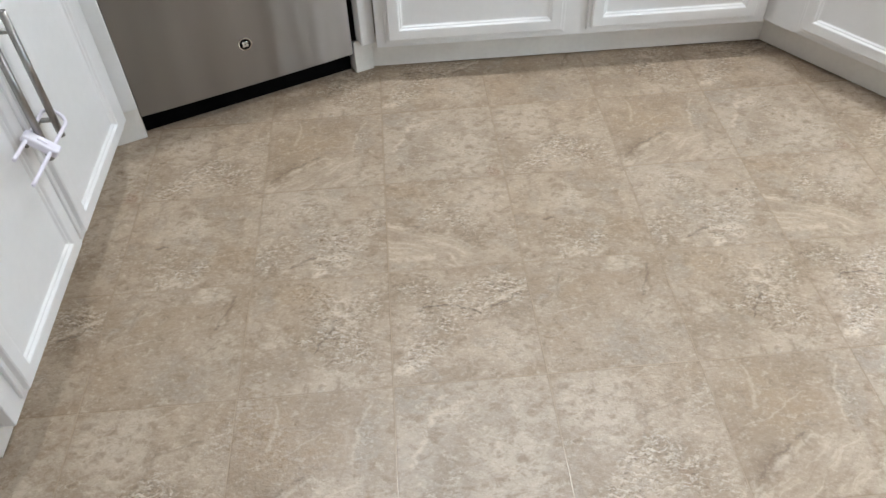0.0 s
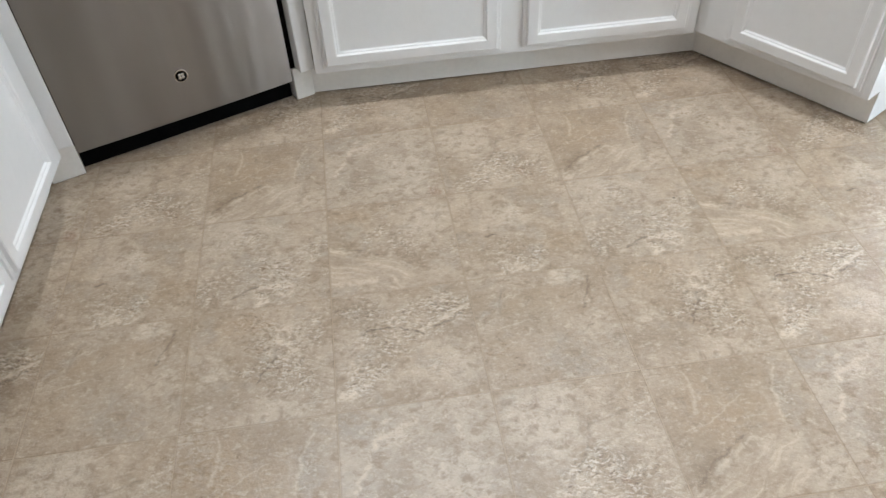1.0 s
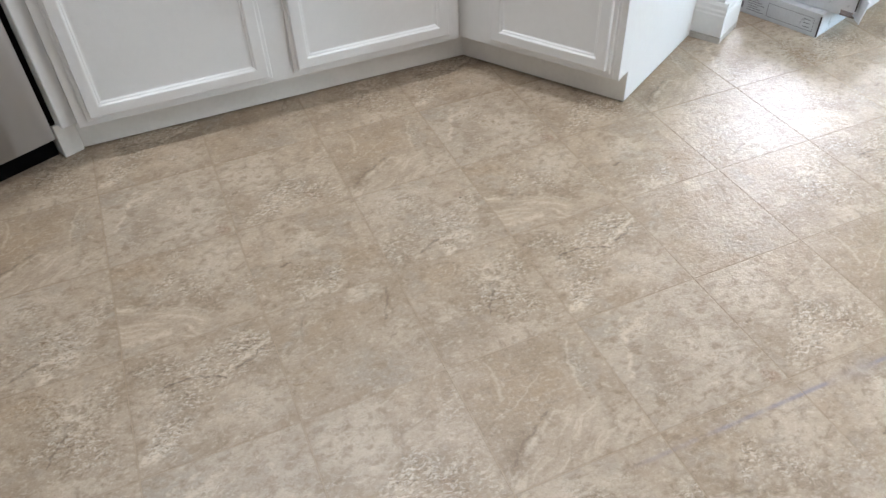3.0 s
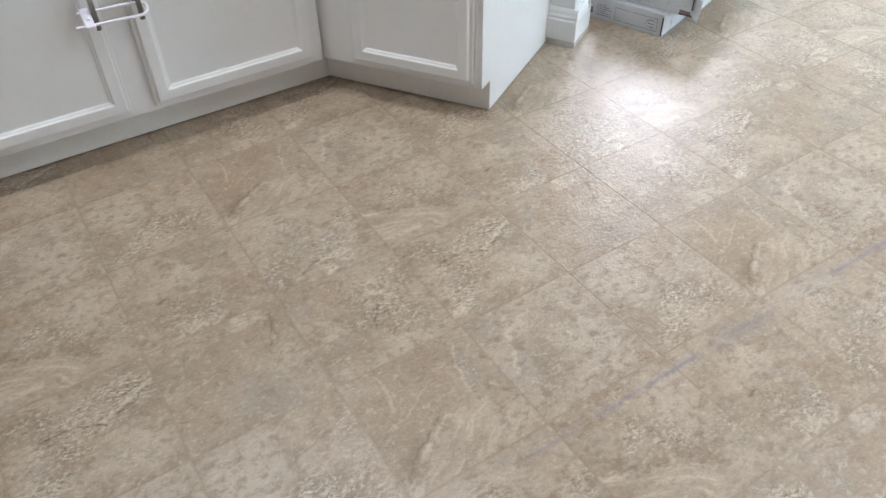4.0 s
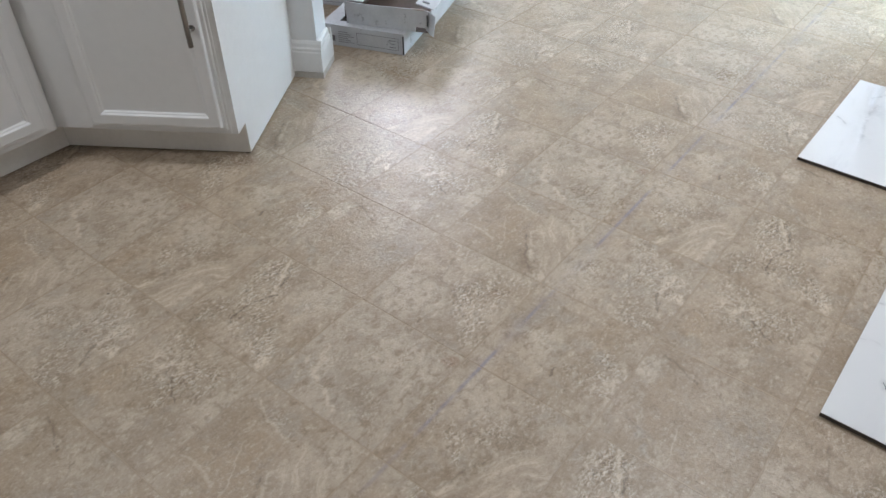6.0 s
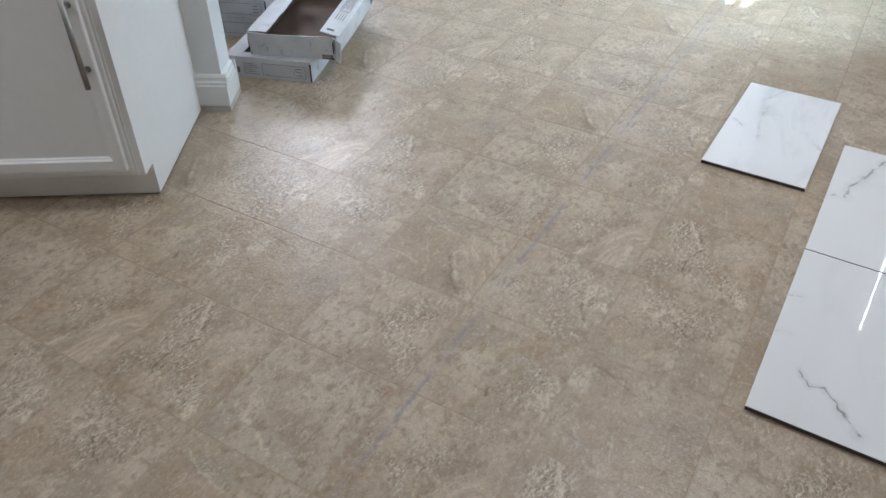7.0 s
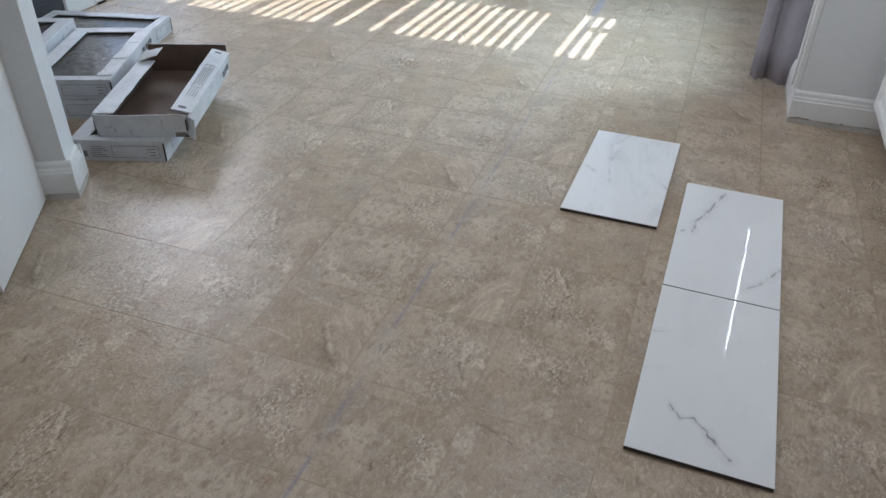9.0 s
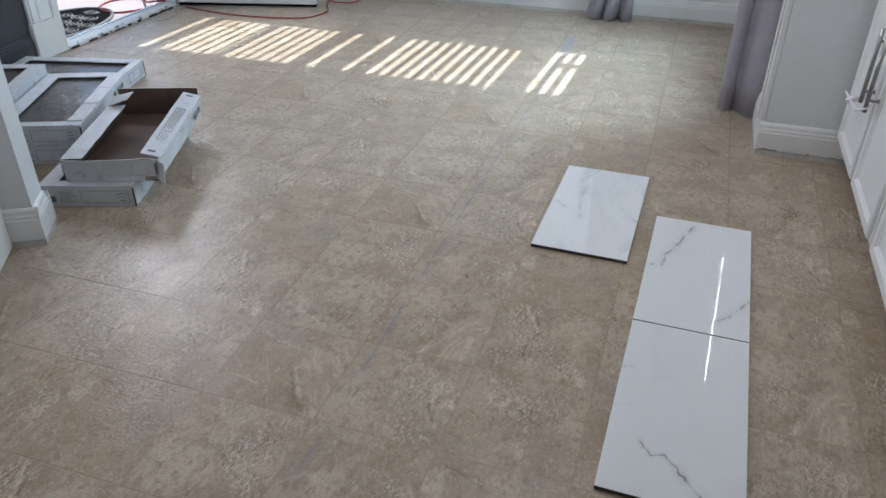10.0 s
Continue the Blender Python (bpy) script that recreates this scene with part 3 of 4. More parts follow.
def baseboard(name, a, c, m, h=0.132, t=0.016, label="white moulded baseboard with a stepped top", owner=None):
    """Moulded baseboard whose face lies to the right of the way from a to c."""
    L = (Vector(c) - Vector(a)).length
    prof = [(0, 0.0225), (t, 0.0225), (t, h * 0.70), (t * 0.82, h * 0.735), (t * 0.82, h * 0.80), (t * 0.6, h * 0.84), (t * 0.55, h * 0.93), (t * 0.25, h * 0.985), (0, h)]
    b = bmesh.new()
    ends = [[b.verts.new((x, -o, z)) for o, z in prof] for x in (0, L)]
    b.faces.new(ends[0])
    b.faces.new(ends[1][::-1])
    n = len(prof)
    for i in range(n):
        b.faces.new((ends[0][i], ends[1][i], ends[1][(i + 1) % n], ends[0][(i + 1) % n]))
    bmesh.ops.recalc_face_normals(b, faces=b.faces[:])
    ob = new(name, mesh_of(b, name, m))
    ob.matrix_basis = frame_at(a, Vector(c) - Vector(a))
    if owner:
        ob.parent = owner
    else:
        tagged(ob, label, "baseboard", kind="structure")
    shoe = part("raw_edge", box(0, L, -t + 0.001, 0, 0, 0.0195), SHOE, ob, "unpainted scuffed lower edge")
    return ob


pantry_board = baseboard("baseboard_pantry_end", (3.436, -2.224), (3.436, -2.60), TRIM)
baseboard("baseboard_south_east", (X_FAR, Y_SIDE), (3.436, Y_SIDE), TRIM)
baseboard("baseboard_east", (X_FAR, 1.33), (X_FAR, Y_SIDE), TRIM)
baseboard("baseboard_north", (1.83, Y_DOOR), (3.42, Y_DOOR), DARKWALL, label="slate grey painted baseboard")


# bare patches where paint has chipped off the pantry end's baseboard
def chipped_patch(owner, x, w, h, seed):
    """A ragged flat patch on a baseboard's face, low along its bottom edge."""
    rng = random.Random(seed)
    n = 9
    top = [(x + w * k / n, 0.0225 + h * math.sin(math.pi * k / n) ** 0.6 * rng.uniform(0.5, 1.0)) for k in range(n + 1)]
    b = bmesh.new()
    rows = [[b.verts.new((px, y, pz)) for px, pz in top] + [b.verts.new((x + w, y, 0.0226)), b.verts.new((x, y, 0.0226))] for y in (-0.0165, -0.0155)]
    b.faces.new(rows[0])
    b.faces.new(rows[1][::-1])
    m = len(rows[0])
    for k in range(m):
        b.faces.new((rows[0][k], rows[0][(k + 1) % m], rows[1][(k + 1) % m], rows[1][k]))
    bmesh.ops.recalc_face_normals(b, faces=b.faces[:])
    return part("bare_patch", b, WOODEDGE, owner, "bare wood where paint has chipped")


for x, w, h, seed in ((0.004, 0.085, 0.008, 3), (0.19, 0.012, 0.006, 4), (0.27, 0.03, 0.003, 5)):
    chipped_patch(pantry_board, x, w, h, seed)


# door casing, threshold
def casing():
    c = thing("door_casing", "white painted door casing with plinth block", "door trim", kind="structure")
    x0, x1 = 3.425, 3.575
    part("casing_board", box(x0, x1, Y_DOOR - 0.022, Y_DOOR - 0.001, 0.19, DOOR_H + 0.1, 0.003), TRIM, c)
    part("casing_bead", box(x0 + 0.012, x0 + 0.03, Y_DOOR - 0.03, Y_DOOR - 0.021, 0.19, DOOR_H + 0.09, 0.003), TRIM, c)
    part("casing_flute", box(x0 + 0.06, x0 + 0.075, Y_DOOR - 0.027, Y_DOOR - 0.021, 0.19, DOOR_H, 0.002), TRIM, c)
    part("plinth_block", box(x0 - 0.008, x1 + 0.005, Y_DOOR - 0.034, Y_DOOR - 0.001, 0.001, 0.19, 0.004), TRIM, c)
    part("jamb", box(3.575, DOOR_X0 - 0.001, Y_DOOR - 0.03, 1.46, 0.001, DOOR_H, 0.003), TRIM, c)
    part("head_jamb", box(DOOR_X0, DOOR_X1, Y_DOOR - 0.01, 1.45, DOOR_H - 0.04, DOOR_H - 0.001, 0.003), TRIM, c)
    part("hinge_jamb", box(DOOR_X1 - 0.03, DOOR_X1 + 0.03, Y_DOOR - 0.03, 1.46, 0.034, DOOR_H - 0.05, 0.003), TRIM, c)
    return c


casing()
th = thing("door_threshold", "worn white door threshold with chipped dirty edge", "threshold", kind="structure")
part("sill_plate", box(DOOR_X0, DOOR_X1 + 0.03, 1.315, 1.405, 0.004, 0.030, 0.006, 2), TRIM, th)
part("outer_step", box(DOOR_X0, DOOR_X1 + 0.03, 1.406, 1.449, -0.06, -0.022, 0.003), PORCH, th, "pale concrete edge outside the sill")
part("sill_nosing", box(DOOR_X0, DOOR_X1 + 0.03, 1.300, 1.318, 0.012, 0.024, 0.004, 2), SILL, th)
part("chipped_base", box(DOOR_X0, DOOR_X1 + 0.03, 1.305, 1.322, 0.0005, 0.014, 0.002), SILL, th, "chipped paint over dark wood")
rng = random.Random(11)
x = DOOR_X0 + 0.01
while x < DOOR_X1:
    w = rng.uniform(0.02, 0.11)
    part("bare_chip", prism([(x, 1.2985), (x + w * 0.5, 1.2975), (x + w, 1.299), (x + w, 1.306), (x, 1.306)], 0.001, rng.uniform(0.006, 0.013)), SEAM_SHADE_AND_WOOD, th, "paint chipped off to dark wood")
    x += w + rng.uniform(0.005, 0.09)
part("metal_track", box(DOOR_X0, DOOR_X1 + 0.02, 1.36, 1.372, 0.029, 0.036, 0.002), CHROME, th)


# ---------------- entrance door, standing open ----------------
def entrance_door():
    d = thing("entrance_door", "white glazed entrance door standing open into the room", "door",
              frame_at((4.615, 1.30), (4.855 - 4.615, 0.415 - 1.30)))
    W, H0, H1, t = 0.905, 0.022, 2.05, 0.044
    part("bottom_rail", box(0, W, 0, t, H0, 0.30, 0.004), TRIM, d)
    part("top_rail", box(0, W, 0, t, 1.93, H1, 0.004), TRIM, d)
    part("hinge_stile", box(0, 0.04, 0, t, 0.30, 1.93, 0.003), TRIM, d)
    part("lock_stile", box(W - 0.035, W, 0, t, 0.30, 1.93, 0.003), TRIM, d)
    p = part("pane", box(0.04, W - 0.035, t / 2 - 0.003, t / 2 + 0.003, 0.30, 1.93), GLASS, d)
    p.visible_shadow = False
    # black strip stands in for the shade between door and floor
    part("under_door_shade", box(0.002, W - 0.002, 0.008, t - 0.008, 0.006, H0 + 0.002, 0.002), BLACK, d, "black strip painted as the shade under the door")
    return d


entrance_door()


# ---------------- far window with vertical blind ----------------
def far_window():
    w = thing("window_1", "wide white framed window with bright daylight", "window", kind="structure")
    x0, x1 = 5.35, 5.395
    for name, q in (("frame_sill", (WIN_Y0, WIN_Y1, WIN_Z0, WIN_Z0 + 0.03)), ("frame_head", (WIN_Y0, WIN_Y1, WIN_Z1 - 0.03, WIN_Z1)),
                    ("frame_side", (WIN_Y0, WIN_Y0 + 0.04, WIN_Z0 + 0.03, WIN_Z1 - 0.03)), ("frame_side", (WIN_Y1 - 0.04, WIN_Y1, WIN_Z0 + 0.03, WIN_Z1 - 0.03)),
                    ("mullion", (-0.23, -0.15, WIN_Z0 + 0.03, WIN_Z1 - 0.03)), ("mullion", (-1.18, -1.11, WIN_Z0 + 0.03, WIN_Z1 - 0.03)),
                    ("transom", (-1.11, WIN_Y1 - 0.04, WIN_Z0 + 0.125, WIN_Z0 + 0.140))):
        part(name, box(x0, x1, *q, 0.003), TRIM, w)
    for a, c in ((WIN_Y0 + 0.04, -1.18), (-1.11, -0.23), (-0.15, WIN_Y1 - 0.04)):
        p = part("pane", box(5.371, 5.375, a, c, WIN_Z0 + 0.03, WIN_Z1 - 0.03), GLASS, w)
        p.visible_shadow = False
    part("inner_sill", box(5.262, 5.349, WIN_Y0 - 0.04, WIN_Y1 + 0.04, WIN_Z0 - 0.022, WIN_Z0 - 0.001, 0.004), TRIM, w)
    return w


far_window()


def blind():
    b = thing("vertical_blind", "white vertical slat blind before the window", "blind")
    part("headrail", box(5.225, 5.265, WIN_Y0 - 0.03, WIN_Y1 + 0.03, WIN_Z1 + 0.01, WIN_Z1 + 0.05, 0.004), BLIND, b)
    # open gaps between the slats; the rest is turned shut
    gaps = [(0.952 - 0.0675 * k, 0.044) for k in (0, 2, 3, 4, 5, 6, 7, 8, 9, 10, 11, 12, 13)] + [(-0.075, 0.040), (-0.275, 0.036)]
    gaps += [(-0.412 - 0.0682 * k, 0.038 - 0.001 * k) for k in range(10)] + [(-1.165, 0.006), (-1.235, 0.032), (-1.302, 0.034), (-1.372, 0.040)]
    wide = bmesh.new()
    box(-0.0006, 0.0006, -0.0445, 0.0445, 0, WIN_Z1 - WIN_Z0 + 0.03, bm=wide)
    slat = mesh_of(wide, "slat", BLIND)

    def hang(y, width, k):
        s = new("slat", slat)
        s.parent = b
        s.matrix_basis = pose(5.245 + 0.004 * (k % 2), y - 0.037, WIN_Z0 - 0.02, 0, 0, math.degrees(math.acos(min(1, width / 0.089))) - 2.5)
    edges = [1.03] + [e for y, w in gaps for e in (y + w / 2, y - w / 2)] + [-1.52]
    for hi, lo in zip(edges[::2], edges[1::2]):
        n = max(1, math.ceil((hi - lo) / 0.088))
        for k in range(n):
            hang(hi - (hi - lo) * (k + 0.5) / n, (hi - lo) / n + (0.004 if n > 1 else 0), k)
    # unseen bar added by the curtain to break the last sun stripes
    part("stripe_break_bar", box(5.238, 5.252, -1.44, -1.30, WIN_Z0 + 0.185, WIN_Z0 + 0.265), BLIND, b)
    return b


blind()


def side_window():
    w = thing("window_2", "white framed side window behind a curtain", "window", kind="structure")
    y0, y1 = -2.345, -2.30
    for name, q in (("frame_sill", (SW_X0, SW_X1, SW_Z0, SW_Z0 + 0.04)), ("frame_head", (SW_X0, SW_X1, SW_Z1 - 0.04, SW_Z1)),
                    ("frame_side", (SW_X0, SW_X0 + 0.04, SW_Z0 + 0.04, SW_Z1 - 0.04)), ("frame_side", (SW_X1 - 0.04, SW_X1, SW_Z0 + 0.04, SW_Z1 - 0.04)),
                    ("meeting_rail", (SW_X0 + 0.04, SW_X1 - 0.04, 1.33, 1.37))):
        part(name, box(q[0], q[1], y0, y1, q[2], q[3], 0.003), TRIM, w)
    for z0, z1 in ((SW_Z0 + 0.04, 1.33), (1.37, SW_Z1 - 0.04)):
        p = part("pane", box(SW_X0 + 0.04, SW_X1 - 0.04, -2.324, -2.32, z0, z1), GLASS, w)
        p.visible_shadow = False
    part("casing_side", box(SW_X1, SW_X1 + 0.10, Y_SIDE, Y_SIDE + 0.02, SW_Z0 - 0.1, SW_Z1 + 0.1, 0.004), TRIM, w)
    part("casing_side", box(3.448, 3.548, Y_SIDE, Y_SIDE + 0.024, 0.135, SW_Z1 + 0.1, 0.004), TRIM, w)
    part("casing_bead", box(3.462, 3.480, Y_SIDE + 0.0235, Y_SIDE + 0.034, 0.135, SW_Z1 + 0.1, 0.004), TRIM, w)
    part("stool", box(SW_X0 + 0.07, SW_X1 + 0.12, Y_SIDE, Y_SIDE + 0.045, SW_Z0 - 0.03, SW_Z0 - 0.002, 0.005), TRIM, w)
    return w


side_window()


# ---------------- curtains ----------------
def curtain(label, m, width, folds, amp, height, lift, gather=0.12, lobes=()):
    """Heavy curtain with folds; local x runs along its width."""
    b = bmesh.new()
    n, rows, t = folds * 14, 14, 0.004
    prof = []
    for i in range(n + 1):
        s = i / n
        ph = s * folds * 2 * math.pi
        prof.append((s * width + 0.018 * math.sin(2 * ph + 0.6), amp * (math.sin(ph) + 0.25 * math.sin(2.3 * ph + 1)) * (0.8 + 0.3 * math.sin(3.1 * s))))
    if lobes:
        n, prof, x0 = 0, [(0.0, 0.0)], 0.0
        for w, d in lobes:
            for k in range(1, 15):
                u = k / 14
                prof.append((x0 + w * u, -d * math.sin(math.pi * u) ** 0.75 + 0.010 * math.sin(3 * u + x0 * 40)))
            x0 += w
        n = len(prof) - 1
    sides = []
    for off in (0, t):
        grid = []
        for r in range(rows + 1):
            f = r / rows
            spread = 1.0 - gather * min(1.0, f * 2.6)
            row = []
            for i, (x, y) in enumerate(prof):
                z = lift + (height - lift) * f + (0.004 * math.sin(i * 0.9) if r == 0 else 0)
                row.append(b.verts.new((width - (width - x) * spread, (y + off) * (1 - 0.15 * f), z)))
            grid.append(row)
        sides.append(grid)
    for k, grid in enumerate(sides):
        for r in range(rows):
            for i in range(n):
                q = (grid[r][i], grid[r][i + 1], grid[r + 1][i + 1], grid[r + 1][i])
                b.faces.new(q if k == 0 else q[::-1])
    a, c = sides
    for i in range(n):
        b.faces.new((a[0][i + 1], a[0][i], c[0][i], c[0][i + 1]))
        b.faces.new((a[rows][i], a[rows][i + 1], c[rows][i + 1], c[rows][i]))
    for r in range(rows):
        b.faces.new((a[r][0], a[r + 1][0], c[r + 1][0], c[r][0]))
        b.faces.new((a[r + 1][n], a[r][n], c[r][n], c[r + 1][n]))
    bmesh.ops.recalc_face_normals(b, faces=b.faces[:])
    th = thing("curtain", label, "curtain", m, group="curtains at the windows")
    part("cloth", b, CURTAIN, th, soft=True)
    return th


curtain("lavender-grey floor-length curtain hanging in folds by the side window", frame_at((3.845, -2.072), (0.02, -0.20)), 0.215, 2, 0.02, 2.2, 0.012, 0.0, ((0.062, 0.034), (0.153, 0.062)))
curtain("lavender-grey floor-length curtain in narrow folds under the far window", frame_at((5.20, -1.255), (0.02, -0.29)), 0.285, 3, 0.03, 2.2, 0.008, 0.62, ((0.105, 0.060), (0.095, 0.062), (0.085, 0.055)))


# ---------------- cabinet doors, handles ----------------
def panel_door(w, h):
    """Moulded cabinet door in local x (0 to w) and z (0 to h); its back is at y = 0 and its front faces -y."""
    rings = [(0, 0.0), (0, 0.007), (0.0015, 0.0085), (0.0100, 0.0088), (0.0106, 0.0105), (0.0116, 0.0185), (0.0145, 0.0205),
             (0.040, 0.0205), (0.0425, 0.0195), (0.046, 0.0150), (0.0485, 0.0145), (0.052, 0.0105), (0.056, 0.0098)]
    b = bmesh.new()
    loops = [[b.verts.new(p) for p in ((i, -d, i), (w - i, -d, i), (w - i, -d, h - i), (i, -d, h - i))] for i, d in rings]
    b.faces.new(loops[0][::-1])
    for a, c in zip(loops, loops[1:]):
        for k in range(4):
            b.faces.new((a[k], a[(k + 1) % 4], c[(k + 1) % 4], c[k]))
    b.faces.new(loops[-1])
    bmesh.ops.recalc_face_normals(b, faces=b.faces[:])
    return b


def bar_handle(parent, x, z0, z1, y):
    """Nickel bar on two posts in front of a door face at local y."""
    b = rod((x, y - 0.032, z0), (x, y - 0.032, z1), 0.0068, 16)
    for z in (z0 + 0.038, z1 - 0.038):
        rod((x, y, z), (x, y - 0.03, z), 0.0048, 12, b)
        rod((x, y, z), (x, y - 0.003, z), 0.0085, 12, b)
    ob = part("handle", b, NICKEL, parent, "brushed nickel bar handle", soft=False)
    for p in ob.data.polygons:
        p.use_smooth = len(p.vertices) == 4
    return ob


TOP = 0.876


def base_cabinet(label, m, width, doors, kick=0.068, depth=0.60, h=TOP, z0=0.105, group="white cabinets of the kitchen", kick_ext=(0.001, -0.001), grip=(0.393, 0.63)):
    """Face frame in local x, front at y = 0 and facing -y. doors: (x0, x1, handle x or None)."""
    c = thing("base_cabinet" if h < 1 else "tall_cabinet", label, "cabinet", m, group)
    part("carcass", box(0.001, width - 0.001, 0.02, depth, z0, h), WHITE, c)
    part("face_frame", box(0, width, 0, 0.0199, z0, h, 0.0015), WHITE, c)
    part("toe_kick", box(kick_ext[0], width + kick_ext[1], kick, kick + 0.018, 0.0045, z0 - 0.001), KICK, c, "white painted toe kick, slightly dulled")
    for x0, x1, hx in doors:
        d = part("door", panel_door(x1 - x0, h - 0.03 - 0.123), WHITE, c, m=Matrix.Translation((x0, -0.001, 0.123)))
        if hx is not None:
            bar_handle(d, hx - x0, grip[0] - 0.123, grip[1] - 0.123, -0.0205)
    return c


# sink run along the north wall
base_cabinet("white painted base cabinet with two moulded doors", frame_at((0.0, 0.175), (1, 0)), 1.128,
             [(0.025, 0.538, 0.518), (0.602, 1.098, 0.628)], kick_ext=(-0.03, 0.075))
# peninsula
PD, PE = Vector((0.5513, -0.8343)), Vector((0.8572, 0.5150))
pen0 = Vector((1.18, 0.228)) + Vector((-0.8343, -0.5513)) * 0.062
pen = base_cabinet("white painted peninsula cabinet with one moulded door", frame_at(pen0, PD), 0.525, [(0.122, 0.517, 0.486)], kick=0.062, depth=0.42, kick_ext=(-0.03, 0.0195))
# end panel of the peninsula with its toe notch
ep = bmesh.new()
outline = [(0, 0.0055), (0.505, 0.0055), (0.505, TOP), (-0.062, TOP), (-0.062, 0.105), (0, 0.105)]
front = [ep.verts.new((x, 0, z)) for x, z in outline]
back = [ep.verts.new((x, 0.018, z)) for x, z in outline]
ep.faces.new(front)
ep.faces.new(back[::-1])
for i in range(6):
    ep.faces.new((front[i], back[i], back[(i + 1) % 6], front[(i + 1) % 6]))
bmesh.ops.recalc_face_normals(ep, faces=ep.faces[:])
part("end_panel", ep, WHITE, pen, "smooth white end panel with toe notch", m=frame_at(pen0, PD).inverted() @ frame_at((1.481, -0.2265), PE))

# left run
base_cabinet("white painted base cabinet with two moulded doors and bar handles", frame_at((-0.655, -1.0), (0, 1)), 0.905,
             [(0.045, 0.432, 0.405), (0.447, 0.842, 0.476)], grip=(0.372, 0.634))

# worktops over the three runs
wt = bmesh.new()
for pts in ([(-0.04, 0.145), (1.155, 0.145), (1.155, 0.79), (-0.04, 0.79)], [(-1.3, -1.03), (-0.615, -1.03), (-0.615, -0.11), (-1.3, -0.11)],
            [(-1.3, -0.109), (-0.62, -0.109), (-0.041, 0.145), (-0.041, 0.79), (-1.3, 0.79)],
            [(1.156, 0.145), (1.425, -0.32), (1.95, 0.0), (1.66, 0.79), (1.156, 0.79)]):
    merge(wt, prism(pts, TOP + 0.001, TOP + 0.035))
tagged(new("worktop", mesh_of(wt, "worktop", WORKTOP)), "grey kitchen worktop over white cabinets", "worktop", kind="structure")


# ---------------- dishwasher and its side panels ----------------
DWM = frame_at((-0.65, -0.036), (0.581, 0.251))


def dishwasher():
    d = thing("dishwasher", "stainless steel dishwasher with black toe kick, set at an angle", "dishwasher", DWM)
    x0, x1, z0, z1 = 0.012, 0.628, 0.066, 0.868
    b = bmesh.new()
    n = 24
    cols = []
    for i in range(n + 1):
        f = i / n
        x = x0 + (x1 - x0) * f
        y = -0.004 * (1 - (2 * f - 1) ** 2) 
        cols.append([b.verts.new(p) for p in ((x, 0.03, z0), (x, y + 0.003, z0), (x, y, z0 + 0.003), (x, y, z1), (x, 0.03, z1))])
    for a, c in zip(cols, cols[1:]):
        for k in range(5):
            b.faces.new((a[k], c[k], c[(k + 1) % 5], a[(k + 1) % 5]))
    b.faces.new(cols[0])
    b.faces.new(cols[-1][::-1])
    bmesh.ops.recalc_face_normals(b, faces=b.faces[:])
    part("door", b, STEEL, d, "brushed stainless steel door", soft=False)
    part("tub", box(0.006, 0.6435, 0.0305, 0.55, 0.075, 0.868), BLACK, d)
    # solid black strip fills the gap beside the door
    part("side_strip", box(0.629, 0.6445, 0.004, 0.030, 0.106, 0.868), BLACK, d, "black strip filling the gap at the door's edge")
    part("toe_kick", box(0.012, 0.628, 0.033, 0.047, 0.001, 0.09), BLACK, d, "black toe kick")
    badge = part("badge", rod((0, 0.004, 0), (0, -0.0035, 0), 0.0185, 32), CHROME, d, "round chrome badge with dark centre", m=Matrix.Translation((0.326, -0.004, 0.195)))
    part("badge_face", rod((0, -0.0032, 0), (0, -0.0042, 0), 0.0152, 32), BLACK, badge)
    ring = bmesh.new()
    for a in range(4):
        p = (0.0058 * math.cos(a * math.pi / 2 + 0.8), -0.0046, 0.0058 * math.sin(a * math.pi / 2 + 0.8))
        q = bmesh.new()
        bmesh.ops.create_uvsphere(q, u_segments=10, v_segments=6, radius=0.0047)
        merge(ring, q, Matrix.Translation(p) @ Matrix.Diagonal((1, 0.25, 1, 1)))
    part("badge_mark", ring, CHROME, badge)
    return d


dishwasher()


def side_panel(label, x0, x1, y_front, y_foot, foot0):
    s = thing("filler_panel", label, "cabinet panel", DWM, group="panels beside the dishwasher")
    part("strip", box(x0, x1, y_front, 0.5, 0.105, TOP, 0.004, 2), WHITE, s)
    part("foot", box(foot0, x1, y_foot, 0.5, 0.001, 0.1045, 0.0015), KICK, s)
    return s


side_panel("white filler panel and foot closing the dishwasher bay", 0.645, 0.690, -0.036, 0.0, 0.633)
side_panel("white filler strip and foot beside the angled dishwasher", -0.034, 0.0095, -0.018, 0.001, -0.078)


# ---------------- pony wall behind the peninsula ----------------
def pony_wall():
    w = thing("wall_peninsula", "white half wall behind the peninsula with moulded baseboard", "wall", frame_at((1.958, -0.043), (0.8704, 0.4924)), kind="structure")
    t, L = 0.115, 1.05
    part("wall_body", box(0, t, 0, L, 0, 1.06), WALL, w)
    part("cap", box(-0.015, t + 0.015, -0.015, L, 1.06, 1.085, 0.004), TRIM, w)

    def skirt(a, c):
        return baseboard("baseboard", a, c, TRIM, owner=w)
    skirt((0, 0.0), (t, 0.0))
    skirt((0, 0.095), (0, -0.016))
    skirt((t, -0.016), (t, L))
    return w


pony_wall()


# ---------------- tall cabinets along the south side ----------------
def tall_cabinet(x_right, width, doors, label):
    c = base_cabinet(label, frame_at((x_right, -2.515), (-1, 0)), width, doors, h=2.2)
    return c


tall_cabinet(3.41, 0.86, [(0.03, 0.425, 0.39), (0.44, 0.835, 0.478)], "white painted tall cabinet with moulded doors and bar handles")
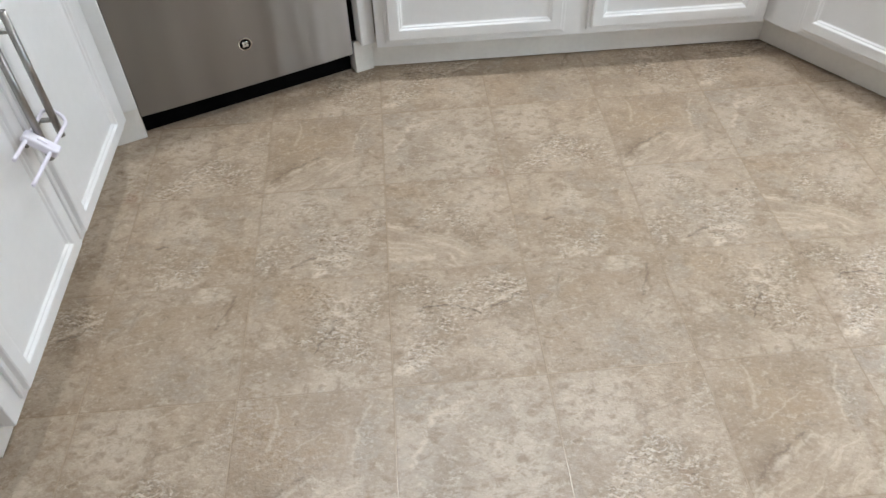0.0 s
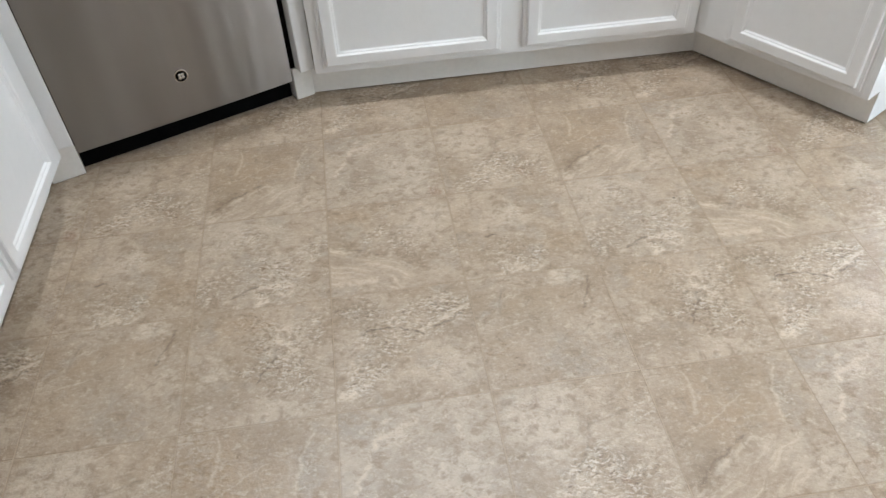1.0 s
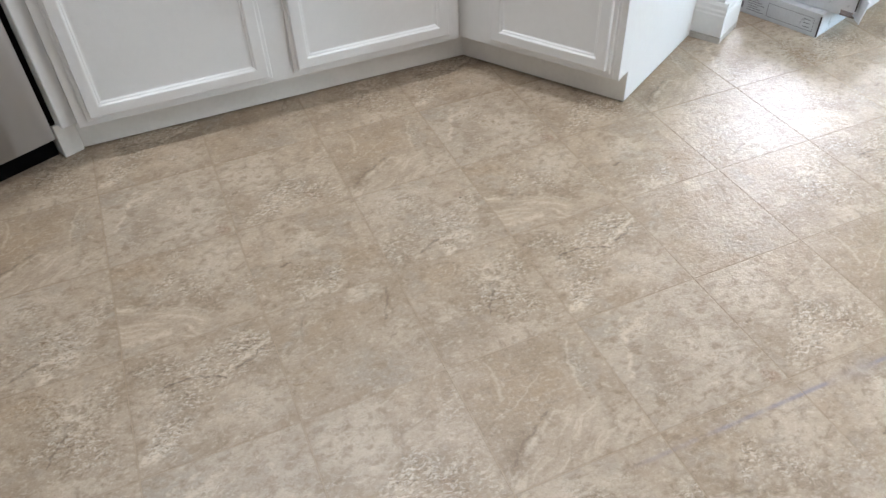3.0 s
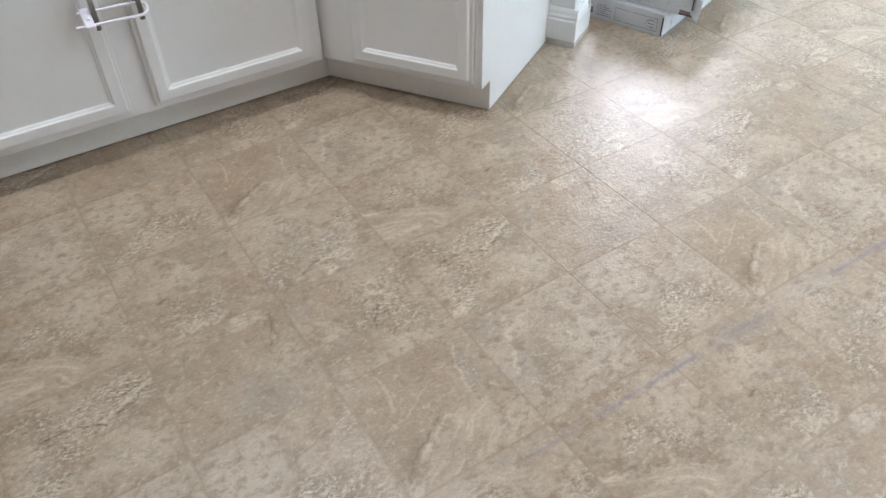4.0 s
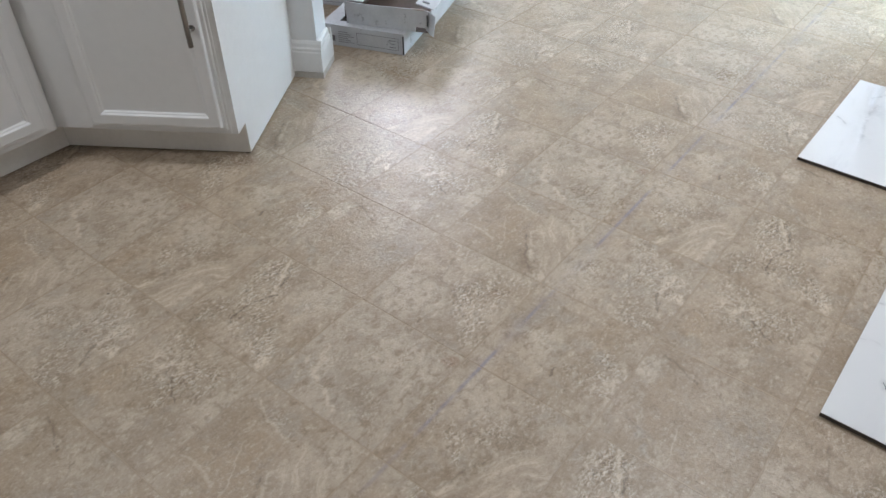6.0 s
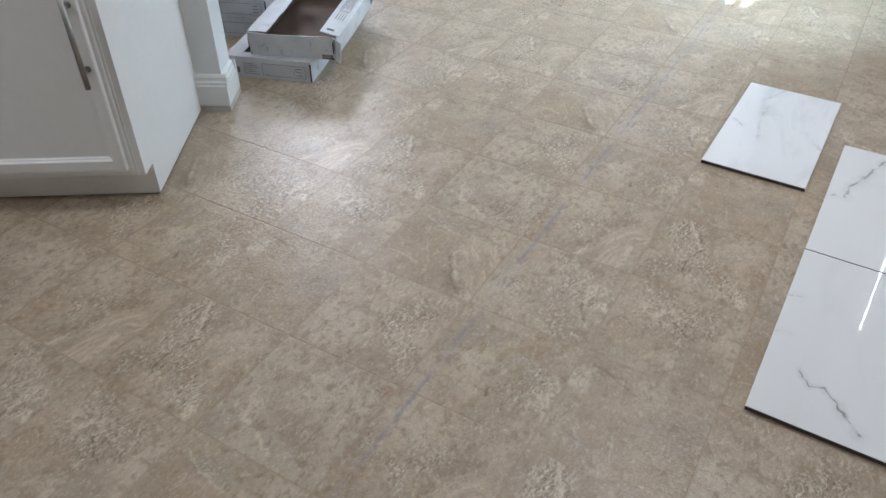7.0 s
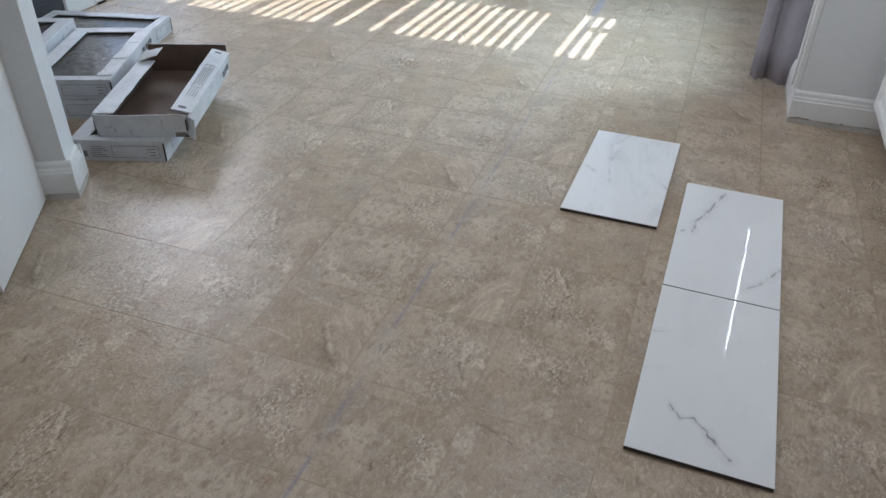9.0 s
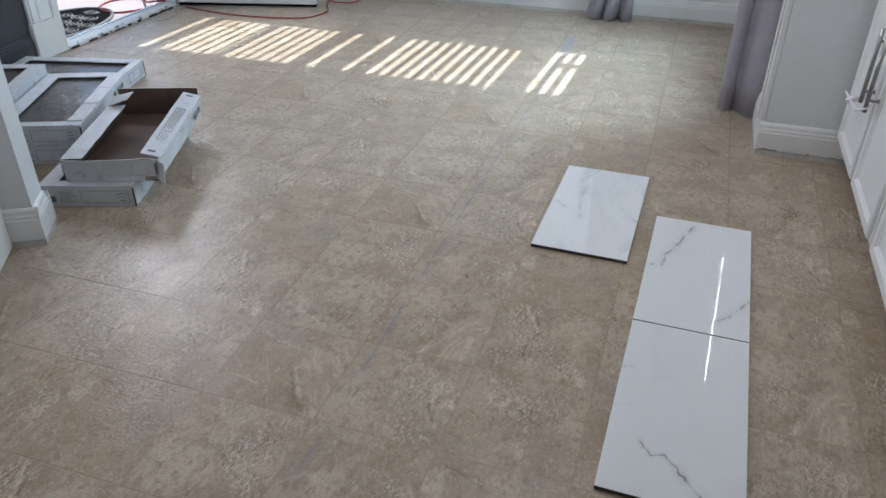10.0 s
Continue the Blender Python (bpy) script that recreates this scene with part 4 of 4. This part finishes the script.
tall_cabinet(2.549, 0.86, [(0.02, 0.42, None), (0.44, 0.84, None)], "white painted tall cabinet with moulded doors")


# ---------------- child locks on the handles ----------------
def child_lock(m, gap, tail, tilt, drop):
    """U-shaped slide lock: local x across the two bars, -y out, z up."""
    k = thing("cabinet_lock", "white plastic sliding child lock on two bar handles", "lock", m @ pose(0, -0.03, 0, 0, tilt, 0) @ pose(0, 0, 0, drop, 0, 0) @ pose(0, 0.03, 0), group="child locks on the cabinets")
    u = []
    for i in range(9):
        a = math.pi * i / 8
        u.append((gap - 0.004 + 0.022 * math.sin(a), -0.038 + 0.022 * math.cos(a), 0.0))
    part("shackle", tube([(-tail * 0.8, -0.016, 0), (0, -0.016, 0), (gap * 0.6, -0.016, 0)] + u + [(gap * 0.6, -0.060, 0), (0, -0.060, 0), (-tail * 1.15, -0.060, 0)], 0.0038, 8), PLASTIC, k, soft=True)
    blk = part("block", box(-0.025, -0.002, -0.073, -0.007, -0.0085, 0.0085, 0.004, 2), PLASTIC, k)
    part("button", box(-0.019, -0.009, -0.050, -0.030, 0.0085, 0.012, 0.0015), PLASTIC, blk)
    return k


child_lock(frame_at((-0.6345, -0.598), (0, 1), 0.425), 0.072, 0.105, 3, 42)
child_lock(frame_at((0.512, 0.1545), (1, 0), 0.430), 0.115, 0.04, 2, 25)
child_lock(frame_at((3.04, -2.4945), (-1, 0), 0.40), 0.095, 0.10, -4, 25)


# ---------------- cartons of tiles ----------------
def printed(parent, x0, z0, w, h, y):
    """Printed panel on a carton's end: outline box, code block and rows of text as plain bars."""
    def bar(name, a, c, lo, hi):
        part(name, box(a, c, y - 0.0006, y, lo, hi), INK, parent)
    t = 0.0012
    bx = x0 + w * 0.42
    bar("print_frame", bx, x0 + w, z0, z0 + t)
    bar("print_frame", bx, x0 + w, z0 + h, z0 + h + t)
    bar("print_frame", bx, bx + t, z0 + t, z0 + h)
    bar("print_frame", x0 + w - t, x0 + w, z0 + t, z0 + h)
    for i in range(3):
        bar("print_tick", x0 + w - 0.035, x0 + w - 0.012, z0 + h * (0.2 + 0.28 * i), z0 + h * (0.2 + 0.28 * i) + 0.0022)
    for i in range(6):
        bar("print_line", x0 + w * 0.16, bx - 0.012 - 0.012 * (i * 7 % 3), z0 + h * (0.05 + 0.17 * i), z0 + h * (0.05 + 0.17 * i) + 0.0016)
    bar("print_block", x0, x0 + w * 0.11, z0 + h * 0.05, z0 + h * 0.55)


def warp(bm, amount, seed):
    for v in bm.verts:
        v.co += amount * (noise.noise_vector(v.co * 9 + Vector((seed, seed * 2, 0))))
    return bm


def grid_box(x0, x1, y0, y1, z0, z1, amount, seed, cuts=5):
    """Thin slab with cut faces, so that it can buckle like cardboard."""
    b = box(x0, x1, y0, y1, z0, z1)
    bmesh.ops.subdivide_edges(b, edges=[e for e in b.edges if e.calc_length() > 0.05], cuts=cuts, use_grid_fill=True)
    return warp(b, amount, seed)


def carton(label, m, w, L, h, ledge=0.055, seed=1.0, prints=True, front=0.04):
    """Closed carton of tiles: local x across, y along, its printed end facing -y; a window in the top shows wrapped tiles."""
    c = thing("tile_carton", label, "carton", m, group="cartons of tiles")
    t = 0.004
    part("end_wall", grid_box(0, w, 0, t, 0.001, h, 0.0012, seed), CARTON, c)
    part("end_wall", grid_box(0, w, L - t, L, 0.001, h, 0.0012, seed + 1), CARTON, c)
    part("side_wall", grid_box(0, t, t, L - t, 0.001, h, 0.0014, seed + 2), CARTON, c)
    part("side_wall", grid_box(w - t, w, t, L - t, 0.001, h, 0.0014, seed + 3), CARTON, c)
    for name, q in (("top_flap", (0, ledge, 0, L)), ("top_flap", (w - ledge, w, 0, L)), ("end_flap", (ledge, w - ledge, 0, front)), ("end_flap", (ledge, w - ledge, L - ledge * 0.9, L))):
        part(name, grid_box(q[0], q[1], q[2], q[3], h - 0.0005, h + 0.003, 0.0018, seed + q[0] * 9 + q[2]), CARTON, c)
    part("wrapped_tiles", grid_box(0.008, w - 0.008, 0.008, L - 0.008, 0.006, h - 0.010, 0.0015, seed + 7, 9), WRAP, c, "tiles in clear plastic wrap")
    # solid dark strips at the corners paint the shade of open seams
    for x, y in ((w - 0.0015, -0.0012), (0.0015, -0.0012)):
        part("corner_shade_strip", box(x - 0.0022, x + 0.0022, y - 0.0016, y + 0.002, 0.004, h * 0.93), SEAM_SHADE_AND_WOOD, c, "dark strip painted as the shade in an open corner seam")
    for k in range(3):
        fold = grid_box(0, ledge * 0.96, 0, 0.034 + 0.014 * k, 0, 0.0018, 0.0016, seed * 3 + k, 3)
        part("wrinkle", fold, CARTON, c, m=pose(w - ledge + 0.001, L * (0.06 + 0.31 * k), h + 0.0035, 0, -2 + 2 * k, 3 - 3 * k))
    if prints:
        printed(c, 0.02, h * 0.2, w - 0.04, h * 0.58, -0.0015)
    return c


# lower carton by the half wall
ang = math.atan2(0.323, 0.947)
axis = Vector((math.sin(ang), -math.cos(ang)))
f0 = Vector((2.259, -0.171)) - axis * 0.325
carton("white printed tile carton on the floor", frame_at(f0, axis), 0.325, 0.62, 0.078, seed=1.3)
# middle stack of two
a2 = radians(22.5)
ax2 = Vector((math.sin(a2), -math.cos(a2)))
s0 = Vector((2.49, 0.222)) - ax2 * 0.33
carton("white tile carton under another one", frame_at(s0, ax2), 0.33, 0.60, 0.077, seed=2.1)
window_carton = carton("white tile carton with open window over wrapped grey tiles", frame_at(s0, ax2, 0.0805), 0.33, 0.60, 0.076, ledge=0.06, seed=3.7)
# stack beside it
s1 = Vector((2.49, 0.222)) - ax2 * 0.672 + Vector((0.02, 0.01))
carton("white tile carton standing beside the stack", frame_at(s1, ax2), 0.33, 0.60, 0.095, seed=4.4)
carton("white tile carton on a stack with grey wrapped tiles", frame_at(s1, ax2, 0.0985), 0.33, 0.60, 0.095, seed=5.2)
# single carton behind, lying across
a3 = Vector((3.40 - 3.13, 0.655 - 0.588)).normalized()
carton("white tile carton lying across behind the stack", frame_at((3.125, 0.588), a3), 0.30, 0.60, 0.076, seed=6.6)


def open_carton():
    """Emptied carton, its lid cut open and the flaps bent."""
    a = radians(20.5)
    ax = Vector((math.sin(a), -math.cos(a)))
    w, L, h, t = 0.318, 0.61, 0.082, 0.004
    o = Vector((2.318, -0.240)) - ax * w
    c = thing("open_tile_carton", "emptied white tile carton with brown inside and bent flaps", "carton", frame_at(o, ax, 0.0825) @ pose(0, 0, 0, 0, 0, 0), group="cartons of tiles")
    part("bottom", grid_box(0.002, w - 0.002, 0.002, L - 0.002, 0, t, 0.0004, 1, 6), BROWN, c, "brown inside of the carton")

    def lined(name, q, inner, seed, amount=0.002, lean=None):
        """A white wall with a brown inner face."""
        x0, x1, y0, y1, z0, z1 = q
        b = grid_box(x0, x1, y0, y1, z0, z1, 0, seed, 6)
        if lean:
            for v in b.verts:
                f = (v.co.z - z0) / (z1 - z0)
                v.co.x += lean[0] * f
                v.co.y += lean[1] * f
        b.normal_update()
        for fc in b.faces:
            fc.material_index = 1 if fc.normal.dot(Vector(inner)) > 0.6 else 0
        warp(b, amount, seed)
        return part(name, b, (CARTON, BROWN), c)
    lined("end_wall", (0, w, 0, t, 0.018, h + 0.004), (0, 1, 0), 2.2, 0.003, (0, -0.012))
    part("end_fold", grid_box(0.006, w - 0.05, 0.001, 0.005, 0.0, 0.0185, 0.001, 4.1), CARTON, c)
    lined("end_wall", (0, w, L - t, L, 0, h + 0.030), (0, -1, 0), 3.4, 0.003, (0, 0.012))
    lined("side_wall", (0, t, t, L - t, 0, h), (1, 0, 0), 5.6)
    lined("side_wall", (w - t, w, t, L - t, 0, h), (-1, 0, 0), 6.3, 0.003, (0.012, 0))
    # flaps
    fl = grid_box(-0.004, 0.066, 0.006, L * 0.80, h, h + 0.003, 0.002, 7.7, 22)
    for v in fl.verts:
        f = max(0, v.co.x) / 0.066
        v.co.z += 0.012 * f * (0.3 + v.co.y) + 0.0014 * f * math.sin(v.co.y * 62 + 5 * math.sin(v.co.y * 9)) - 0.004 * f * f
        v.co.x += 0.0012 * f * math.sin(v.co.y * 31)
    part("torn_flap", fl, CARTON, c, "creased flap along the side")
    tip = grid_box(0.0, 0.088, 0, 0.075, 0, 0.003, 0.005, 8.8, 6)
    part("torn_tip", tip, CARTON, c, m=pose(0.004, L * 0.77, h + 0.010, 8, -16, -4))
    fr = grid_box(0, 0.070, 0, L - 0.03, 0, 0.0035, 0.0025, 9.9, 8)
    flap = part("printed_flap", fr, CARTON, c, "flap with printed label", m=pose(w + 0.016, 0.012, h + 0.001, 0, 0, 0) @ pose(0, 0, 0, 0, 14, 0) @ Matrix.Translation((-0.070, 0, 0)))

    def ink(x0, x1, y0, y1):
        part("print", box(x0, x1, y0, y1, 0.0036, 0.0052), INK, flap)
    y0, y1, x0, x1, t2 = 0.20, 0.42, 0.016, 0.052, 0.0016
    for q in ((x0, x0 + t2, y0, y1), (x1 - t2, x1, y0, y1), (x0 + t2, x1 - t2, y0, y0 + t2), (x0 + t2, x1 - t2, y1 - t2, y1)):
        ink(*q)
    for i in range(4):
        ink(x0 + 0.006 + 0.0072 * i, x0 + 0.0085 + 0.0072 * i, y0 + 0.02 + 0.012 * (i % 2), y1 - 0.03 + 0.01 * (i % 3))
    for i in range(4):
        ink(x0 + 0.004 + 0.009 * i, x0 + 0.0056 + 0.009 * i, 0.12, 0.185 - 0.008 * (i % 2))
    ink(0.018, 0.044, 0.022, 0.034)
    ink(0.02, 0.044, L - 0.062, L - 0.05)
    # corner torn open at the front
    part("corner_tab", grid_box(0, 0.045, 0, 0.003, 0, h * 0.95, 0.004, 3.3, 4), CARTON, c, m=pose(w - 0.012, 0.012, 0.002, 0, 8, -38))
    # solid dark strips paint the shade in the torn corner and the seam
    part("gap_shade_strip", box(w - 0.003, w + 0.001, -0.0125, -0.0095, 0.030, h * 0.88), SEAM_SHADE_AND_WOOD, c, "dark strip painted as the shade in the torn corner's gap")
    part("torn_lip", grid_box(0, 0.050, 0, 0.006, 0, 0.0035, 0.003, 6.1, 6), TORN, c, "ragged brown paper edge", m=pose(w - 0.062, -0.011, h + 0.0035))
    part("corner_shade_strip", box(-0.002, 0.0022, -0.0022, 0.002, 0.02, h * 0.8), SEAM_SHADE_AND_WOOD, c, "dark strip painted as the shade in an open corner seam")
    for a, b_, lo, hi in ((0.47, 0.495, 0.03, 0.05), (0.505, 0.52, 0.032, 0.052), (0.53, 0.56, 0.034, 0.056)):
        part("print", box(w + 0.0125, w + 0.0140, a, b_, lo, hi), INK, c)
    part("torn_edge", grid_box(0, 0.012, 0, 0.004, 0, h * 0.8, 0.003, 4.9, 4), TORN, c, m=pose(w - 0.016, 0.010, 0.006, 0, 4, 10))
    return c


open_carton()
# bold print on a carton's side as plain marks
for a, b_, lo, hi in ((0.40, 0.43, 0.030, 0.055), (0.45, 0.475, 0.034, 0.056), (0.485, 0.50, 0.034, 0.056), (0.41, 0.47, 0.006, 0.022), (0.51, 0.535, 0.036, 0.056)):
    part("print", box(0.3325, 0.3335, a, b_, lo, hi), INK, window_carton)


# ---------------- polished tiles laid out on the floor ----------------
def marble_tile(origin, material, label, turn=-1.25):
    t = thing("marble_tile", label, "tile", pose(origin[0], origin[1], 0.0003, 0, 0, turn), "polished tiles laid out on the floor")
    part("body", box(0.0004, 0.6092, -0.3044, -0.0004, 0.0006, 0.0106), TILE_BODY, t, "dark unglazed tile body")
    part("glaze", box(0, 0.6096, -0.3048, 0, 0.0105, 0.0122, 0.0006, 2), material, t)
    return t


marble_tile((1.531, -1.8735), marble("veined_marble_glaze", [
    ([(0.160, 0.078), (0.124, 0.103), (0.135, 0.129), (0.113, 0.148), (0.106, 0.163)], 0.0030, 1.0),
    ([(0.106, 0.163), (0.076, 0.181), (0.040, 0.216)], 0.0055, 0.85), ([(0.400, -0.005), (0.41, 0.030)], 0.005, 0.4), ([(0.26, 0.0), (0.27, 0.04)], 0.004, 0.25)], 0.10),
    "polished white marble-look tile with a dark crooked vein")
marble_tile((2.1448, -1.8872), marble("long_veined_marble_glaze", [
    ([(0.575, 0.124), (0.441, 0.081), (0.369, 0.055), (0.303, 0.047)], 0.006, 0.7),
    ([(0.055, 0.205), (0.093, 0.251), (0.187, 0.302)], 0.0055, 0.7), ([(0.285, 0.0), (0.30, 0.022)], 0.006, 0.5)], 0.08),
    "polished white marble-look tile with two soft grey veins")
marble_tile((2.441, -1.5325), marble("cloudy_marble_glaze", [
    ([(0.61, 0.12), (0.54, 0.095), (0.50, 0.07)], 0.006, 0.35), ([(0.459, 0.098), (0.36, 0.09), (0.20, 0.12)], 0.010, 0.28), ([(0.31, 0.02), (0.28, 0.05)], 0.006, 0.4), ([(0.25, 0.30), (0.33, 0.24)], 0.006, 0.3)], 0.35),
    "polished white marble-look tile with faint cloudy veins")

# ---------------- cord, mat ----------------
cord = tagged(new("extension_cord", smooth(mesh_of(tube([(4.60, 1.24, 0.005), (4.555, 1.07, 0.005), (4.532, 0.89, 0.005), (4.535, 0.65, 0.005), (4.60, 0.40, 0.005), (4.70, 0.335, 0.005),
    (4.81, 0.325, 0.005), (4.96, 0.40, 0.005), (5.10, 0.43, 0.005), (5.20, 0.36, 0.006), (5.15, 0.25, 0.006), (5.05, 0.26, 0.006), (5.0, 0.36, 0.012), (5.1, 0.50, 0.006)], 0.0045), "extension_cord", CORD))),
    "red rubber extension cord lying on the floor", "cord")
tagged(new("porch_cord", smooth(mesh_of(tube([(4.55, 1.50, -0.018), (4.40, 1.62, -0.018), (4.45, 1.80, -0.018), (4.65, 1.85, -0.018), (4.75, 1.70, -0.018), (4.63, 1.56, 0.0), (4.58, 1.48, 0.02), (4.57, 1.36, 0.042)], 0.006), "porch_cord", CORD))),
       "red rubber cord lying over the threshold", "cord")


def door_mat():
    m = thing("door_mat", "black scrollwork rubber door mat on the porch", "door mat", pose(3.98, 1.79, -0.0245, 0, 0, -4))
    rim = bmesh.new()
    w, d, N = 0.46, 0.27, 48
    tube([(w * math.cos(a), d * math.sin(a), 0.006) for a in (2 * math.pi * k / 24 for k in range(25))], 0.012, 6, rim)
    part("rim", rim, MATM, m, soft=True)
    part("base", prism([(w * math.cos(a), d * math.sin(a)) for a in (2 * math.pi * k / N for k in range(N))], 0.0005, 0.004), BLACK, m, "thin black rubber backing")
    rng = random.Random(5)
    for gx in (-0.36, -0.24, -0.12, 0.0, 0.12, 0.24, 0.36):
        for gy in (-0.19, -0.095, 0.0, 0.095, 0.19):
            if (gx / w) ** 2 + (gy / d) ** 2 > 0.72:
                continue
            s = bmesh.new()
            turn = rng.uniform(0, 6.28)
            for flip in (1, -1):
                pts = [(gx + flip * (0.006 + 0.0065 * k) * math.cos(turn + 0.8 * k), gy + flip * (0.005 + 0.0055 * k) * math.sin(turn + 0.8 * k), 0.007) for k in range(9)]
                tube(pts, 0.0052, 6, s)
            part("scroll", s, MATM, m, soft=True)
    return m


door_mat()


# ---------------- kitchen ceiling lights and added fill lamps ---
def downlight_or_fill(x, y, watts):
    d = thing("downlight_or_fill", "small round ceiling lamp, recessed light or added fill", "ceiling light", pose(x, y, ROOM), group="recessed lights in the kitchen ceiling")
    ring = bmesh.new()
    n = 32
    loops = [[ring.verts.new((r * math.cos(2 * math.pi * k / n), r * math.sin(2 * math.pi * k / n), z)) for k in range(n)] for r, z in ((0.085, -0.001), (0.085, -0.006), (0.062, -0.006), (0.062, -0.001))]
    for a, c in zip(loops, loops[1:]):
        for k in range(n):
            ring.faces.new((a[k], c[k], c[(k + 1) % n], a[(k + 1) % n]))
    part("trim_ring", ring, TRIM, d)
    lamp = new("lamp", bpy.data.lights.new("downlight_or_fill", "AREA"))
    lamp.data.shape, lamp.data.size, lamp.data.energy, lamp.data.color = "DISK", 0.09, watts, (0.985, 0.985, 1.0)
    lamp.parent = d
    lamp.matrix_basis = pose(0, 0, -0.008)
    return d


# added fill without a known source: (-0.55, -2.35), (2.32, -1.80), (2.90, -1.30)
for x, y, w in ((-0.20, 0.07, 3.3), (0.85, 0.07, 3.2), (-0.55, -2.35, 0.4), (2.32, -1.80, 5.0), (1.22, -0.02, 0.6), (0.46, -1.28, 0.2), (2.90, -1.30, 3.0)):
    downlight_or_fill(x, y, w)

# ---------------- the floor's tiles ----------------
GAP = 0.0009


def tile_mesh(w, d, m):
    b = bmesh.new()
    loops = [[b.verts.new(p) for p in ((o, o, z), (w - o, o, z), (w - o, d - o, z), (o, d - o, z))] for o, z in ((GAP, -0.0005), (GAP + 0.0008, 0.0))]
    for k in range(4):
        b.faces.new((loops[0][k], loops[0][(k + 1) % 4], loops[1][(k + 1) % 4], loops[1][k]))
    b.faces.new(loops[1])
    return mesh_of(b, "floor_tile", m)


FULL = [[tile_mesh(T, T, PRINT_MATS[r][c]) for c in range(3)] for r in range(3)]
CUT = [tile_mesh(T, Y_DOOR - 4 * T - 0.03, PRINT_MATS[1][c]) for c in range(3)]
for j in range(-9, 5):
    for i in range(-3, 18):
        r, c = (-1 - j) % 3, (i + 2) % 3
        ob = new("floor_tile", CUT[c] if j == 4 else FULL[r][c])
        ob.parent = floor
        ob.location = (i * T, j * T, 0)
